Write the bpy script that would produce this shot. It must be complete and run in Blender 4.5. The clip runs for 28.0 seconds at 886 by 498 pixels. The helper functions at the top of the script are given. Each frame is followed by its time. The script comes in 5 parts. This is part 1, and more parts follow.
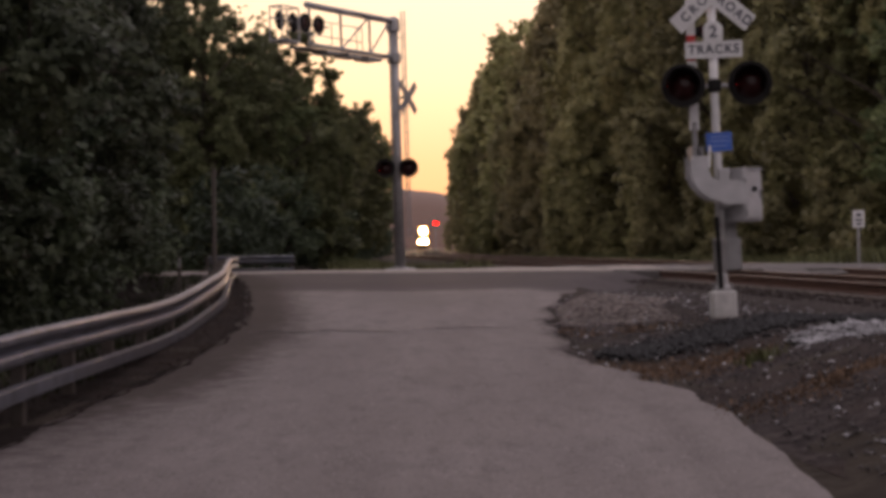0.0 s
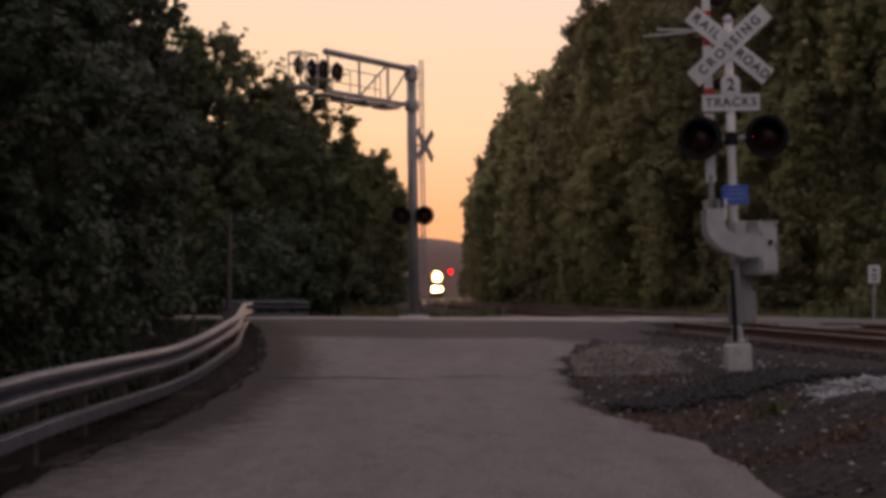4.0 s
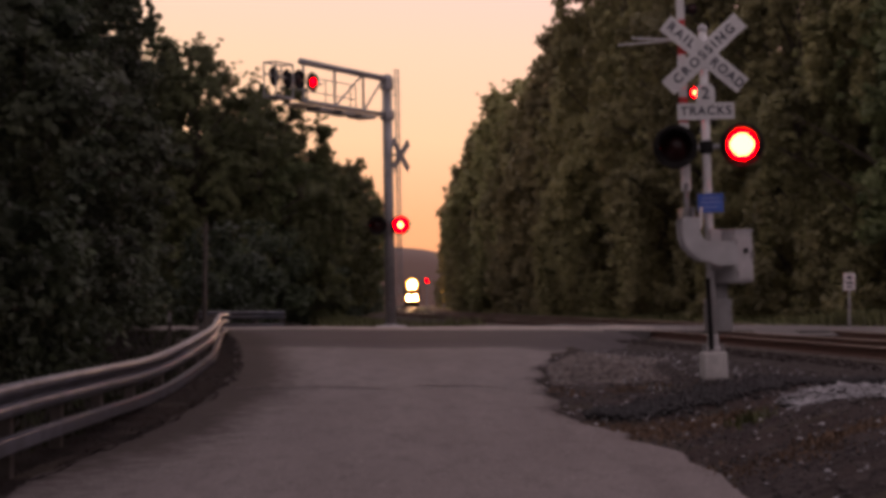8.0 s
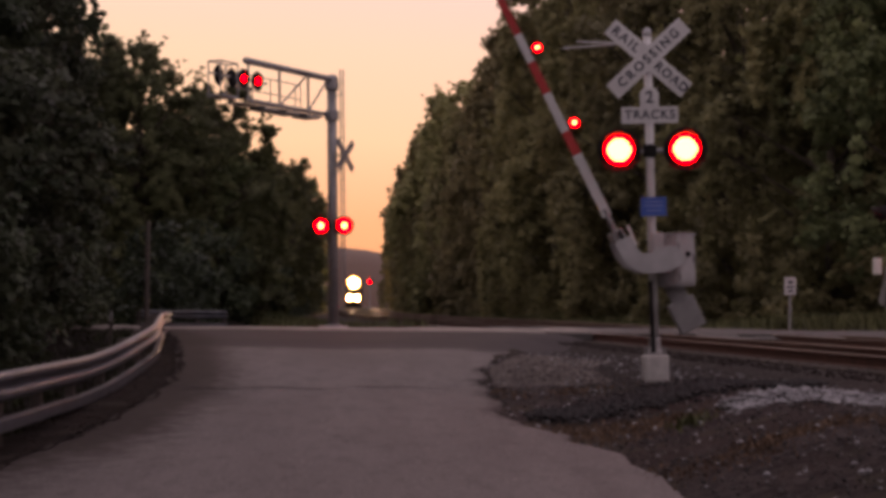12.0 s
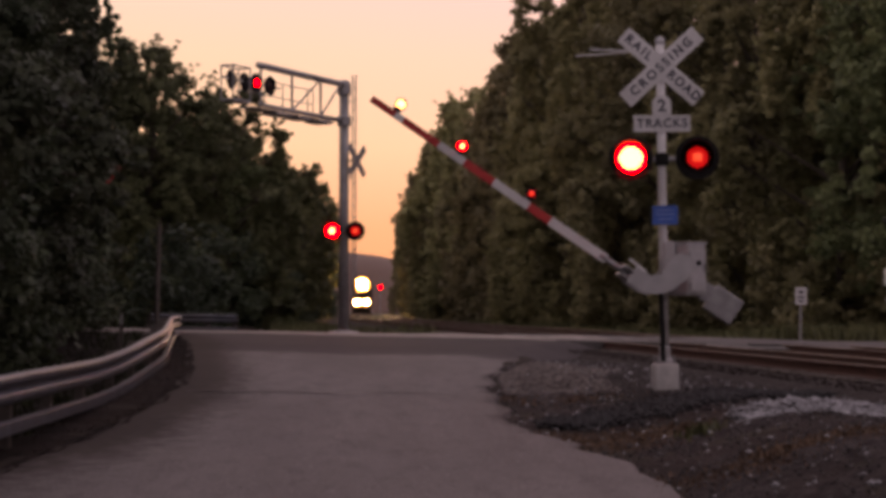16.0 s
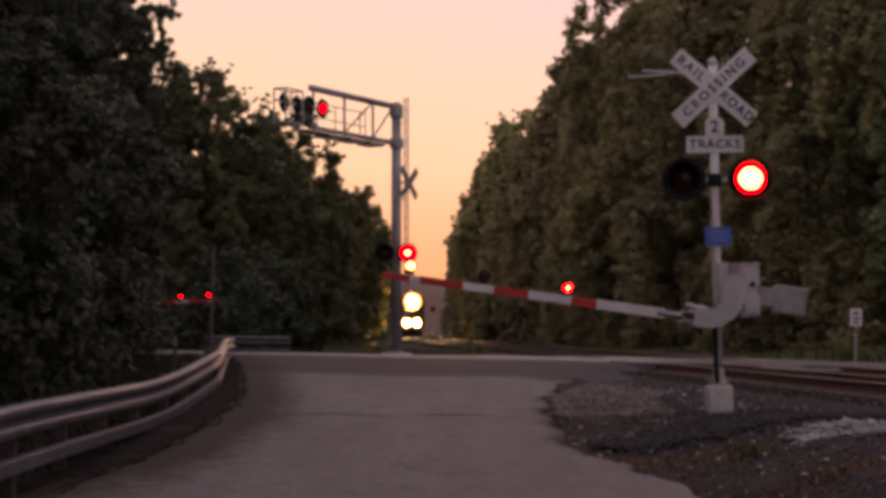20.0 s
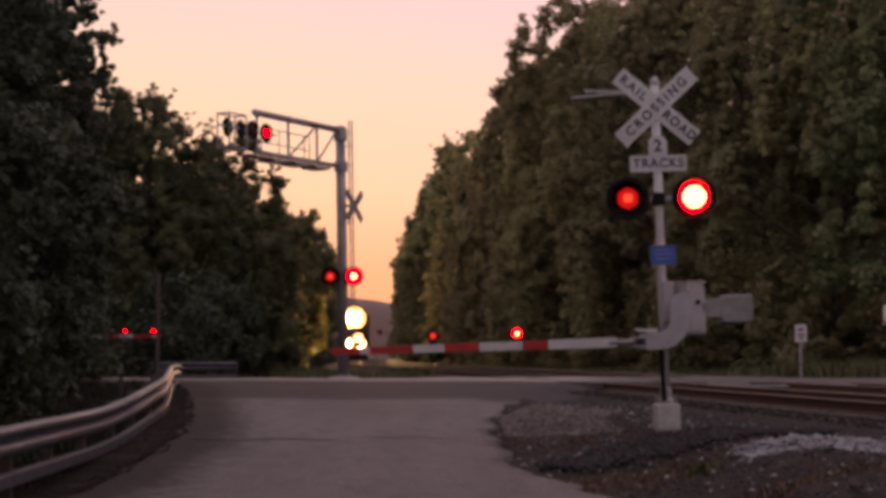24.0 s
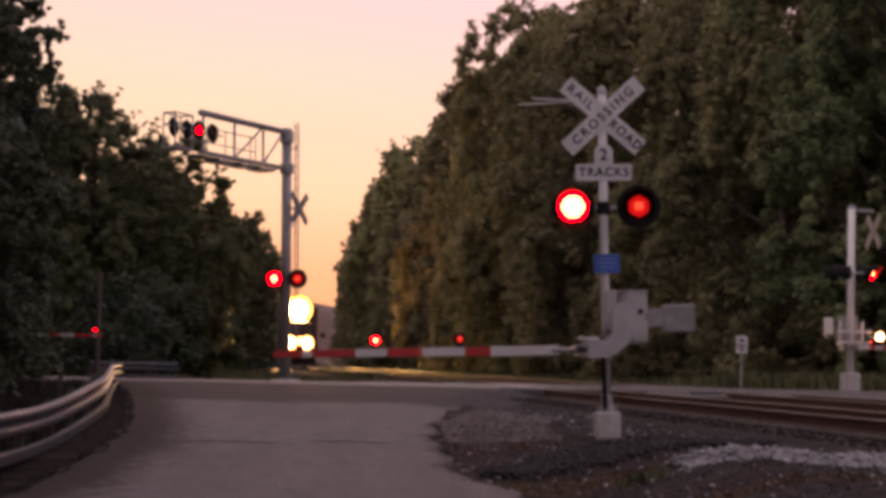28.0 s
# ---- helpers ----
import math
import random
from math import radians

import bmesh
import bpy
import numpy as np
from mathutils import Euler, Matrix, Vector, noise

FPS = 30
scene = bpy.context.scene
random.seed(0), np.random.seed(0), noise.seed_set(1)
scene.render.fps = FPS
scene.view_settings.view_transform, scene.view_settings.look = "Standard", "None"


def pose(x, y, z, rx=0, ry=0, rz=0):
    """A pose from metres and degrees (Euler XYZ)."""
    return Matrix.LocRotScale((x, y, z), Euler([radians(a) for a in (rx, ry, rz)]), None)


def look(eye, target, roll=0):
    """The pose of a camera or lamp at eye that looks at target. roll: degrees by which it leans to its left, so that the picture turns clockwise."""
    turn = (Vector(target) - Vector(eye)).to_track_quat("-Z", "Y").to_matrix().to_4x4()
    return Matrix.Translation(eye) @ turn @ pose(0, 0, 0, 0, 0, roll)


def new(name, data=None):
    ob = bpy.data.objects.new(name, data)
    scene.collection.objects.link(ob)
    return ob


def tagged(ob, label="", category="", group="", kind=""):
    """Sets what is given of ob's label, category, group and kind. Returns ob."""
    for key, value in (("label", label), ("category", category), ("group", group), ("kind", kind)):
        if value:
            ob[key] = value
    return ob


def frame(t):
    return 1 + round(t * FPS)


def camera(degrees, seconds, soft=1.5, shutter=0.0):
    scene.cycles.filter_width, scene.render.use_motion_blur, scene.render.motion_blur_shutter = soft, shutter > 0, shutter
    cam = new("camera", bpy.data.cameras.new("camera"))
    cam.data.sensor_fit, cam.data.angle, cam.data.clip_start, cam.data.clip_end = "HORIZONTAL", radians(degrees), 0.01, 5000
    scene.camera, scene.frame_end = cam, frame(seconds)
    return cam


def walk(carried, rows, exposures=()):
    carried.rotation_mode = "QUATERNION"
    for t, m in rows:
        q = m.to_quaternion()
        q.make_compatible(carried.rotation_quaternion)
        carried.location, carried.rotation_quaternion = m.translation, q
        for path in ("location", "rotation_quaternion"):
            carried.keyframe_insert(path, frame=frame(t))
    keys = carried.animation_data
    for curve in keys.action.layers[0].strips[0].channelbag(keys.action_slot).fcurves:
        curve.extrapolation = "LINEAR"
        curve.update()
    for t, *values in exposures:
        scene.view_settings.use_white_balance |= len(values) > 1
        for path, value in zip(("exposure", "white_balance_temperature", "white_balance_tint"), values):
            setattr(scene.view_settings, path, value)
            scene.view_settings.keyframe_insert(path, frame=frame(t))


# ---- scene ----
cam = camera(27.54, 28.0, soft=4.2)
CAM = (0.0, 0.0, 1.6)
PATH = [
    (0, 89.918, 0.652, 0.151), (0.5, 90.381, 0.643, -0.295), (1, 90.757, 0.372, -0.535),
    (1.5, 91.091, 0.199, -0.488), (2, 91.423, 0.106, -0.410), (2.5, 91.548, 0.120, -0.277),
    (3, 91.504, 0.000, 0.000), (3.5, 91.501, -0.136, 0.313), (4, 91.444, -0.310, 0.610),
    (4.5, 91.319, -0.312, 0.948), (6.5, 91.389, 0.101, 0.630), (7, 91.445, 0.069, 0.338),
    (7.5, 91.618, 0.027, 0.056), (8, 91.745, -0.048, -0.139), (8.5, 91.945, -0.042, -0.242),
    (9, 92.216, -0.283, -0.583), (9.5, 92.258, -0.471, -1.076), (10, 91.929, -0.459, -1.501),
    (10.5, 91.575, -0.470, -1.851), (11, 91.604, -0.482, -1.997), (11.5, 91.683, -0.477, -1.943),
    (12, 91.792, -0.510, -1.940), (12.5, 92.131, -0.542, -1.913), (14.5, 92.451, 0.433, -1.595),
    (15, 92.461, 0.098, -1.629), (15.5, 92.208, -0.616, -1.712), (16, 91.989, -1.108, -1.618),
    (16.5, 91.982, -1.168, -1.533), (17, 92.022, -0.953, -1.564), (17.5, 91.950, -1.124, -1.461),
    (18, 91.874, -1.147, -1.563), (18.5, 92.037, -1.069, -1.575), (19, 92.401, -0.955, -1.106),
    (19.5, 92.591, -0.969, -0.451), (20, 92.650, -1.031, 0.046), (20.5, 92.657, -1.023, 0.109),
    (21, 92.606, -0.856, -0.138), (21.5, 92.668, -0.701, -0.341), (23.5, 93.306, -0.149, -1.370),
    (24, 93.372, -0.093, -1.621), (24.5, 93.217, -0.090, -1.813), (25, 93.077, -0.029, -2.051),
    (25.5, 93.142, 0.037, -2.228), (26, 93.312, 0.086, -2.385), (26.5, 93.588, 0.030, -2.727),
    (27, 93.903, -0.136, -3.026), (27.5, 93.804, -0.425, -3.216), (28, 93.548, -1.132, -3.446),
]


walk(cam, [(t, pose(*CAM, rx, ry, rz)) for t, rx, ry, rz in PATH],
     [(0, 0.65, 6500, 10), (0.5, 0.38, 6500, 11), (1.2, 0.08, 6500, 12), (2.5, 0.04, 6500, 12), (4.6, 0.04, 6500, 12), (6.4, 0.06, 6750, 22), (19.0, 0.06, 6740, 23), (23.5, 0.08, 6650, 24), (26.0, 0.10, 6640, 24), (28.0, 0.18, 6640, 25)])

# ---------------------------------------------------------------- light
world = bpy.data.worlds.new("dusk")
scene.world = world
world.use_nodes = True
wn, wl = world.node_tree.nodes, world.node_tree.links
sky = wn.new("ShaderNodeTexSky")
sky.sky_type, sky.sun_disc = "NISHITA", False
sky.sun_elevation, sky.sun_rotation = radians(2.0), radians(2.0)
sky.air_density, sky.dust_density, sky.ozone_density = 1.0, 1.0, 3.0
tc = wn.new("ShaderNodeTexCoord")
sep = wn.new("ShaderNodeSeparateXYZ")
wl.new(tc.outputs["Generated"], sep.inputs[0])
# afterglow: orange at the horizon, peach, pink, then blue towards the zenith
glow_ramp = wn.new("ShaderNodeValToRGB")
stops = [(0.0, (0.70, 0.27, 0.15)), (0.045, (0.86, 0.40, 0.215)), (0.09, (0.98, 0.59, 0.355)), (0.14, (0.965, 0.645, 0.445)), (0.165, (0.95, 0.645, 0.50)),
         (0.195, (0.90, 0.62, 0.55)), (0.30, (0.80, 0.62, 0.59)), (0.60, (0.57, 0.50, 0.54)), (1.0, (0.48, 0.44, 0.52))]
el = glow_ramp.color_ramp.elements
el[0].position, el[0].color = stops[0][0], (*stops[0][1], 1)
el[1].position, el[1].color = stops[-1][0], (*stops[-1][1], 1)
for q, c in stops[1:-1]:
    e = el.new(q)
    e.color = (*c, 1)
wl.new(sep.outputs["Z"], glow_ramp.inputs[0])
east = wn.new("ShaderNodeMapRange")
east.inputs[1].default_value, east.inputs[2].default_value = -0.6, 0.7
wl.new(sep.outputs["Y"], east.inputs[0])
away = wn.new("ShaderNodeMix")
away.data_type = "RGBA"
away.inputs[6].default_value = (0.61, 0.52, 0.54, 1)
wl.new(east.outputs[0], away.inputs[0])
# the glow is yellower to the west of the line and pinker to the east
side = wn.new("ShaderNodeMapRange")
side.inputs[1].default_value, side.inputs[2].default_value = -0.16, 0.16
wl.new(sep.outputs["X"], side.inputs[0])
tint = wn.new("ShaderNodeMix")
tint.data_type = "RGBA"
tint.inputs[6].default_value, tint.inputs[7].default_value = (1.0, 1.03, 0.95, 1), (1.0, 0.96, 1.06, 1)
wl.new(side.outputs[0], tint.inputs[0])
tinted = wn.new("ShaderNodeMix")
tinted.data_type, tinted.blend_type = "RGBA", "MULTIPLY"
tinted.inputs[0].default_value = 1.0
wl.new(glow_ramp.outputs[0], tinted.inputs[6])
wl.new(tint.outputs[2], tinted.inputs[7])
wl.new(tinted.outputs[2], away.inputs[7])
both = wn.new("ShaderNodeMix")
both.data_type, both.blend_type = "RGBA", "ADD"
both.inputs[0].default_value = 0.015
wl.new(away.outputs[2], both.inputs[6])
wl.new(sky.outputs[0], both.inputs[7])
wl.new(both.outputs[2], wn["Background"].inputs["Color"])
wn["Background"].inputs["Strength"].default_value = 1.0
sun = new("sun", bpy.data.lights.new("sun", "SUN"))
sun.data.energy, sun.data.angle, sun.data.color = 0.5, radians(10), (1.0, 0.62, 0.38)
sun.matrix_world = look((0, 0, 0), (math.sin(radians(2)) * -1, -1, -math.tan(radians(2))))

# ---------------------------------------------------------------- materials
def mat(name, c1, c2=None, rough=0.8, scale=6.0, metal=0.0, bump=0.0, bscale=None, c3=None, rnd=0.0, spec=0.5, island=False):
    """Two tones mixed by fine and coarse noise, with a fine relief."""
    m = bpy.data.materials.new(name)
    m.use_nodes = True
    n, l = m.node_tree.nodes, m.node_tree.links
    b = n["Principled BSDF"]
    b.inputs["Roughness"].default_value, b.inputs["Metallic"].default_value = rough, metal
    b.inputs["Specular IOR Level"].default_value = spec
    c2 = c2 or tuple(v * 0.8 for v in c1)
    geo = n.new("ShaderNodeNewGeometry")
    no = n.new("ShaderNodeTexNoise")
    no.inputs["Scale"].default_value, no.inputs["Detail"].default_value = scale, 6.0
    big = n.new("ShaderNodeTexNoise")
    big.inputs["Scale"].default_value, big.inputs["Detail"].default_value = scale * 0.11, 3.0
    l.new(geo.outputs["Position"], no.inputs["Vector"])
    l.new(geo.outputs["Position"], big.inputs["Vector"])
    ramp = n.new("ShaderNodeValToRGB")
    ramp.color_ramp.elements[0].position, ramp.color_ramp.elements[1].position = 0.35, 0.68
    ramp.color_ramp.elements[0].color, ramp.color_ramp.elements[1].color = (*c1, 1), (*c2, 1)
    l.new(no.outputs[0], ramp.inputs[0])
    mix = n.new("ShaderNodeMix")
    mix.data_type = "RGBA"
    r2 = n.new("ShaderNodeValToRGB")
    r2.color_ramp.elements[0].position, r2.color_ramp.elements[1].position = 0.42, 0.66
    l.new(big.outputs[0], r2.inputs[0])
    l.new(r2.outputs[0], mix.inputs[0])
    l.new(ramp.outputs[0], mix.inputs[6])
    c3 = c3 or tuple(0.5 * (a + b2) * 0.82 for a, b2 in zip(c1, c2))
    mix.inputs[7].default_value = (*c3, 1)
    out = mix.outputs[2]
    if rnd:
        src = geo.outputs["Random Per Island"] if island else n.new("ShaderNodeObjectInfo").outputs["Random"]
        hsv = n.new("ShaderNodeHueSaturation")
        mr = n.new("ShaderNodeMapRange")
        mr.inputs[3].default_value, mr.inputs[4].default_value = 1 - rnd, 1 + rnd
        l.new(src, mr.inputs[0])
        l.new(mr.outputs[0], hsv.inputs["Value"])
        l.new(out, hsv.inputs["Color"])
        out = hsv.outputs[0]
    l.new(out, b.inputs["Base Color"])
    if bump:
        bn = n.new("ShaderNodeTexNoise")
        bn.inputs["Scale"].default_value, bn.inputs["Detail"].default_value = bscale or scale * 3, 4.0
        l.new(geo.outputs["Position"], bn.inputs["Vector"])
        bp = n.new("ShaderNodeBump")
        bp.inputs["Strength"].default_value, bp.inputs["Distance"].default_value = 1.0, bump
        l.new(bn.outputs[0], bp.inputs["Height"])
        l.new(bp.outputs[0], b.inputs["Normal"])
    return m


def glow(name, color, strength):
    m = bpy.data.materials.new(name)
    m.use_nodes = True
    b = m.node_tree.nodes["Principled BSDF"]
    b.inputs["Base Color"].default_value = (*[min(1, c) for c in color], 1)
    b.inputs["Emission Color"].default_value = (*color, 1)
    b.inputs["Emission Strength"].default_value = strength
    b.inputs["Roughness"].default_value = 0.3
    return m


def leafmat(name, c1, c2, c3):
    """Leaf colour that varies leaf by leaf and tree by tree."""
    m = mat(name, c1, c2, 0.55, 0.9, c3=c3, rnd=0.26, spec=0.25, island=True)
    n, l = m.node_tree.nodes, m.node_tree.links
    b = n["Principled BSDF"]
    each = n.new("ShaderNodeHueSaturation")
    oi = n.new("ShaderNodeObjectInfo")
    for lo, hi, key in ((0.8, 1.2, "Value"), (0.475, 0.52, "Hue")):
        mr = n.new("ShaderNodeMapRange")
        mr.inputs[3].default_value, mr.inputs[4].default_value = lo, hi
        l.new(oi.outputs["Random"], mr.inputs[0])
        l.new(mr.outputs[0], each.inputs[key])
    l.new(b.inputs["Base Color"].links[0].from_socket, each.inputs["Color"])
    l.new(each.outputs[0], b.inputs["Base Color"])
    tr = n.new("ShaderNodeBsdfTranslucent")
    l.new(each.outputs[0], tr.inputs["Color"])
    mx = n.new("ShaderNodeMixShader")
    mx.inputs[0].default_value = 0.38
    l.new(b.outputs[0], mx.inputs[1])
    l.new(tr.outputs[0], mx.inputs[2])
    l.new(mx.outputs[0], n["Material Output"].inputs["Surface"])
    return m


def asphalt(name, c1, c2, speck):
    """Worn asphalt: fine stones, faint streaks along the lane and broad worn areas."""
    m = bpy.data.materials.new(name)
    m.use_nodes = True
    n, l = m.node_tree.nodes, m.node_tree.links
    b = n["Principled BSDF"]
    b.inputs["Roughness"].default_value, b.inputs["Specular IOR Level"].default_value = 0.85, 0.35
    geo = n.new("ShaderNodeNewGeometry")

    def tex(scale, stretch, detail):
        mp = n.new("ShaderNodeMapping")
        mp.inputs["Scale"].default_value = (scale, scale * stretch, scale)
        l.new(geo.outputs["Position"], mp.inputs["Vector"])
        t = n.new("ShaderNodeTexNoise")
        t.inputs["Scale"].default_value, t.inputs["Detail"].default_value = 1.0, detail
        l.new(mp.outputs[0], t.inputs["Vector"])
        return t.outputs[0]

    def mix(f, a, bb, lo=0.35, hi=0.65):
        r = n.new("ShaderNodeMapRange")
        r.inputs[1].default_value, r.inputs[2].default_value = lo, hi
        l.new(f, r.inputs[0])
        x = n.new("ShaderNodeMix")
        x.data_type = "RGBA"
        l.new(r.outputs[0], x.inputs[0])
        for k, v in ((6, a), (7, bb)):
            if isinstance(v, tuple):
                x.inputs[k].default_value = (*v, 1)
            else:
                l.new(v, x.inputs[k])
        return x.outputs[2]

    base = mix(tex(1.6, 0.07, 3), c1, c2, 0.3, 0.7)
    worn = mix(tex(0.35, 0.5, 3), base, tuple(v * 0.90 for v in c1), 0.45, 0.75)
    blotch = mix(tex(4.5, 0.35, 5), worn, tuple(v * 0.84 for v in c1), 0.48, 0.78)
    pits = mix(tex(30, 0.3, 4), blotch, tuple(v * 0.7 for v in c1), 0.55, 0.75)
    grain = mix(tex(48, 0.35, 3), pits, speck, 0.56, 0.76)
    l.new(grain, b.inputs["Base Color"])
    bp = n.new("ShaderNodeBump")
    bp.inputs["Strength"].default_value, bp.inputs["Distance"].default_value = 0.5, 0.002
    l.new(tex(110, 0.6, 2), bp.inputs["Height"])
    l.new(bp.outputs[0], b.inputs["Normal"])
    return m


def lane_toned(m, dirt_shade, patch):
    """Lay edge dirt plus painted tree shade, and a dark band, over the lane by masks, with ragged borders."""
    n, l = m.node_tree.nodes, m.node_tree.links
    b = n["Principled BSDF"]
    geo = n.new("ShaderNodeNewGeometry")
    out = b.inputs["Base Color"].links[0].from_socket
    for key, color, scale in (("patch", patch, 1.3), ("dirt_shade", dirt_shade, 5.0)):
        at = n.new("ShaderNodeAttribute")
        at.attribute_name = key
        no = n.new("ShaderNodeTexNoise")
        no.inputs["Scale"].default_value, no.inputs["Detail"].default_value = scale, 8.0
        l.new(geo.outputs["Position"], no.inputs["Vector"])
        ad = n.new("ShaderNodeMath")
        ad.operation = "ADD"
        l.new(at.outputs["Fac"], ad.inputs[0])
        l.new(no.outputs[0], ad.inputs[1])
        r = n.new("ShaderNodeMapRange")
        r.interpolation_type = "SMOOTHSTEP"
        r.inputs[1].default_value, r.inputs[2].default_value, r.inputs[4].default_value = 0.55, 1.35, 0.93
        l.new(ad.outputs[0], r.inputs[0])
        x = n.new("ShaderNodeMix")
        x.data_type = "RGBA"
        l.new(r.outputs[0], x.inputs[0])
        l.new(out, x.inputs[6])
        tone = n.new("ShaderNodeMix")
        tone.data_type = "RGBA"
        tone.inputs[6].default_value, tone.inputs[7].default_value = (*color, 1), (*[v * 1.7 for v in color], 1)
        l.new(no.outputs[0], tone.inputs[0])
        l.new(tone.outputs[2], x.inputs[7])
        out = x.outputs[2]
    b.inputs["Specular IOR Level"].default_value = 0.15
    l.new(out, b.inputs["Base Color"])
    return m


M_ASPH = lane_toned(asphalt("asphalt", (0.148, 0.131, 0.125), (0.205, 0.183, 0.175), (0.285, 0.26, 0.25)), (0.021, 0.0155, 0.013), (0.040, 0.034, 0.034))
M_WORN = asphalt("worn_asphalt", (0.10, 0.09, 0.085), (0.145, 0.13, 0.124), (0.20, 0.185, 0.175))
# cross road: grazing reflection of the sky glow is put into this pale colour
M_PALEROAD = asphalt("sky_glow_asphalt", (0.27, 0.235, 0.205), (0.35, 0.31, 0.275), (0.40, 0.37, 0.34))
M_PATCH = mat("dark_asphalt", (0.07, 0.063, 0.062), (0.125, 0.112, 0.107), 0.9, 9.0, bump=0.006, bscale=60)
M_PANEL = mat("crossing_panel", (0.07, 0.065, 0.063), (0.11, 0.10, 0.095), 0.85, 5.0, bump=0.004)
M_SOIL = mat("soil", (0.030, 0.025, 0.020), (0.058, 0.047, 0.036), 0.95, 2.2, bump=0.04, bscale=5, c3=(0.025, 0.020, 0.016), spec=0.1)
M_VERGE = mat("cinder_verge", (0.018, 0.0145, 0.0145), (0.070, 0.058, 0.055), 0.95, 7.0, bump=0.05, bscale=12, c3=(0.036, 0.026, 0.022), spec=0.1)
# verge dirt, coloured darker to hold the shade of overhanging trees and weeds
M_DIRT = mat("dirt_with_shade", (0.010, 0.0075, 0.0065), (0.024, 0.018, 0.015), 0.95, 6.0, bump=0.04, bscale=14, c3=(0.018, 0.012, 0.009), spec=0.1)
M_TAN = mat("tan_gravel", (0.12, 0.10, 0.09), (0.22, 0.187, 0.172), 0.95, 5.0, rnd=0.35, island=True)
M_LITTER = mat("leaf_litter", (0.014, 0.010, 0.008), (0.040, 0.025, 0.017), 0.95, 8.0, rnd=0.4, island=True)
M_BALLAST = mat("ballast", (0.028, 0.023, 0.021), (0.072, 0.060, 0.055), 0.95, 14.0, bump=0.04, bscale=16, c3=(0.034, 0.027, 0.024), spec=0.15)
M_STONE = mat("stone", (0.036, 0.031, 0.030), (0.10, 0.087, 0.083), 0.9, 5.0, rnd=0.5, island=True)
M_PALE = mat("pale_stone", (0.20, 0.195, 0.205), (0.36, 0.355, 0.365), 0.9, 5.0, rnd=0.35, island=True)
M_DRYGRASS = mat("dry_grass", (0.12, 0.078, 0.05), (0.19, 0.12, 0.075), 0.9, 5.0, rnd=0.4, island=True)
M_GRASS = mat("grass", (0.075, 0.085, 0.03), (0.13, 0.125, 0.05), 0.85, 2.0, rnd=0.4, island=True)
# darker copy of the grass; the shade under the guard rail is its colour
M_WEED = mat("shaded_weeds", (0.022, 0.026, 0.013), (0.04, 0.045, 0.02), 0.9, 2.0, rnd=0.4, island=True, spec=0.2)
M_GALV = mat("galvanised_steel", (0.26, 0.255, 0.26), (0.36, 0.355, 0.36), 0.5, 9.0, metal=0.4, c3=(0.22, 0.215, 0.215))
# weathered steel, coloured darker still for the shade of overhanging trees
M_RAILBEAM = mat("weathered_shaded_galvanised", (0.052, 0.057, 0.070), (0.12, 0.13, 0.155), 0.45, 3.0, metal=0.35, c3=(0.085, 0.083, 0.09), bump=0.002, spec=0.35)
M_POST = mat("weathered_post", (0.07, 0.06, 0.05), (0.12, 0.10, 0.09), 0.85, 8.0)
M_WHITE = mat("white_paint", (0.60, 0.60, 0.60), (0.70, 0.70, 0.70), 0.5, 5.0, c3=(0.50, 0.49, 0.48))
# lighter white for the far mast, with headlight brightness put into the paint
M_HEADLIT = mat("headlit_white_paint", (0.78, 0.77, 0.73), (0.84, 0.83, 0.79), 0.45, 5.0, c3=(0.70, 0.69, 0.65))
M_SILVER = mat("silver_paint", (0.40, 0.40, 0.41), (0.50, 0.50, 0.51), 0.55, 6.0, metal=0.1, c3=(0.33, 0.32, 0.32))
M_BLACK = mat("black_paint", (0.014, 0.013, 0.013), (0.024, 0.022, 0.022), 0.85, 9.0, spec=0.2)
M_LETTER = mat("faded_black_lettering", (0.05, 0.052, 0.07), (0.085, 0.088, 0.11), 0.7, 14.0)
M_NOTICE = mat("pale_blue_print", (0.16, 0.24, 0.55), (0.22, 0.30, 0.60), 0.5, 10.0)
M_RED = mat("red_sheeting", (0.42, 0.02, 0.02), (0.52, 0.035, 0.03), 0.5, 8.0)
M_BLUE = mat("blue_sheeting", (0.03, 0.10, 0.42), (0.05, 0.14, 0.52), 0.5, 8.0)
M_CONC = mat("concrete", (0.42, 0.41, 0.40), (0.55, 0.54, 0.52), 0.9, 10.0, bump=0.004, c3=(0.33, 0.31, 0.30))
M_RUST = mat("rusty_rail", (0.060, 0.024, 0.016), (0.105, 0.044, 0.028), 0.75, 8.0, metal=0.3)
M_RAILTOP = mat("worn_rail_head", (0.24, 0.20, 0.18), (0.34, 0.30, 0.28), 0.36, 5.0, metal=1.0)
M_TIE = mat("creosote_tie", (0.045, 0.035, 0.028), (0.09, 0.07, 0.055), 0.9, 8.0, rnd=0.3)
M_BARK = mat("bark", (0.06, 0.048, 0.036), (0.11, 0.09, 0.07), 0.95, 6.0, bump=0.03)
# bank leaves: the shade of trees overhead is put into this darker green
M_LEAF_A = leafmat("leaf_dark_shaded", (0.060, 0.076, 0.046), (0.096, 0.114, 0.062), (0.046, 0.058, 0.036))
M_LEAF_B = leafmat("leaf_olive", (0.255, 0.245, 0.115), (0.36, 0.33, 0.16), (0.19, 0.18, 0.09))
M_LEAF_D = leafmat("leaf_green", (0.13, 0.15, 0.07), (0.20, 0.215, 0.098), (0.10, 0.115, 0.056))
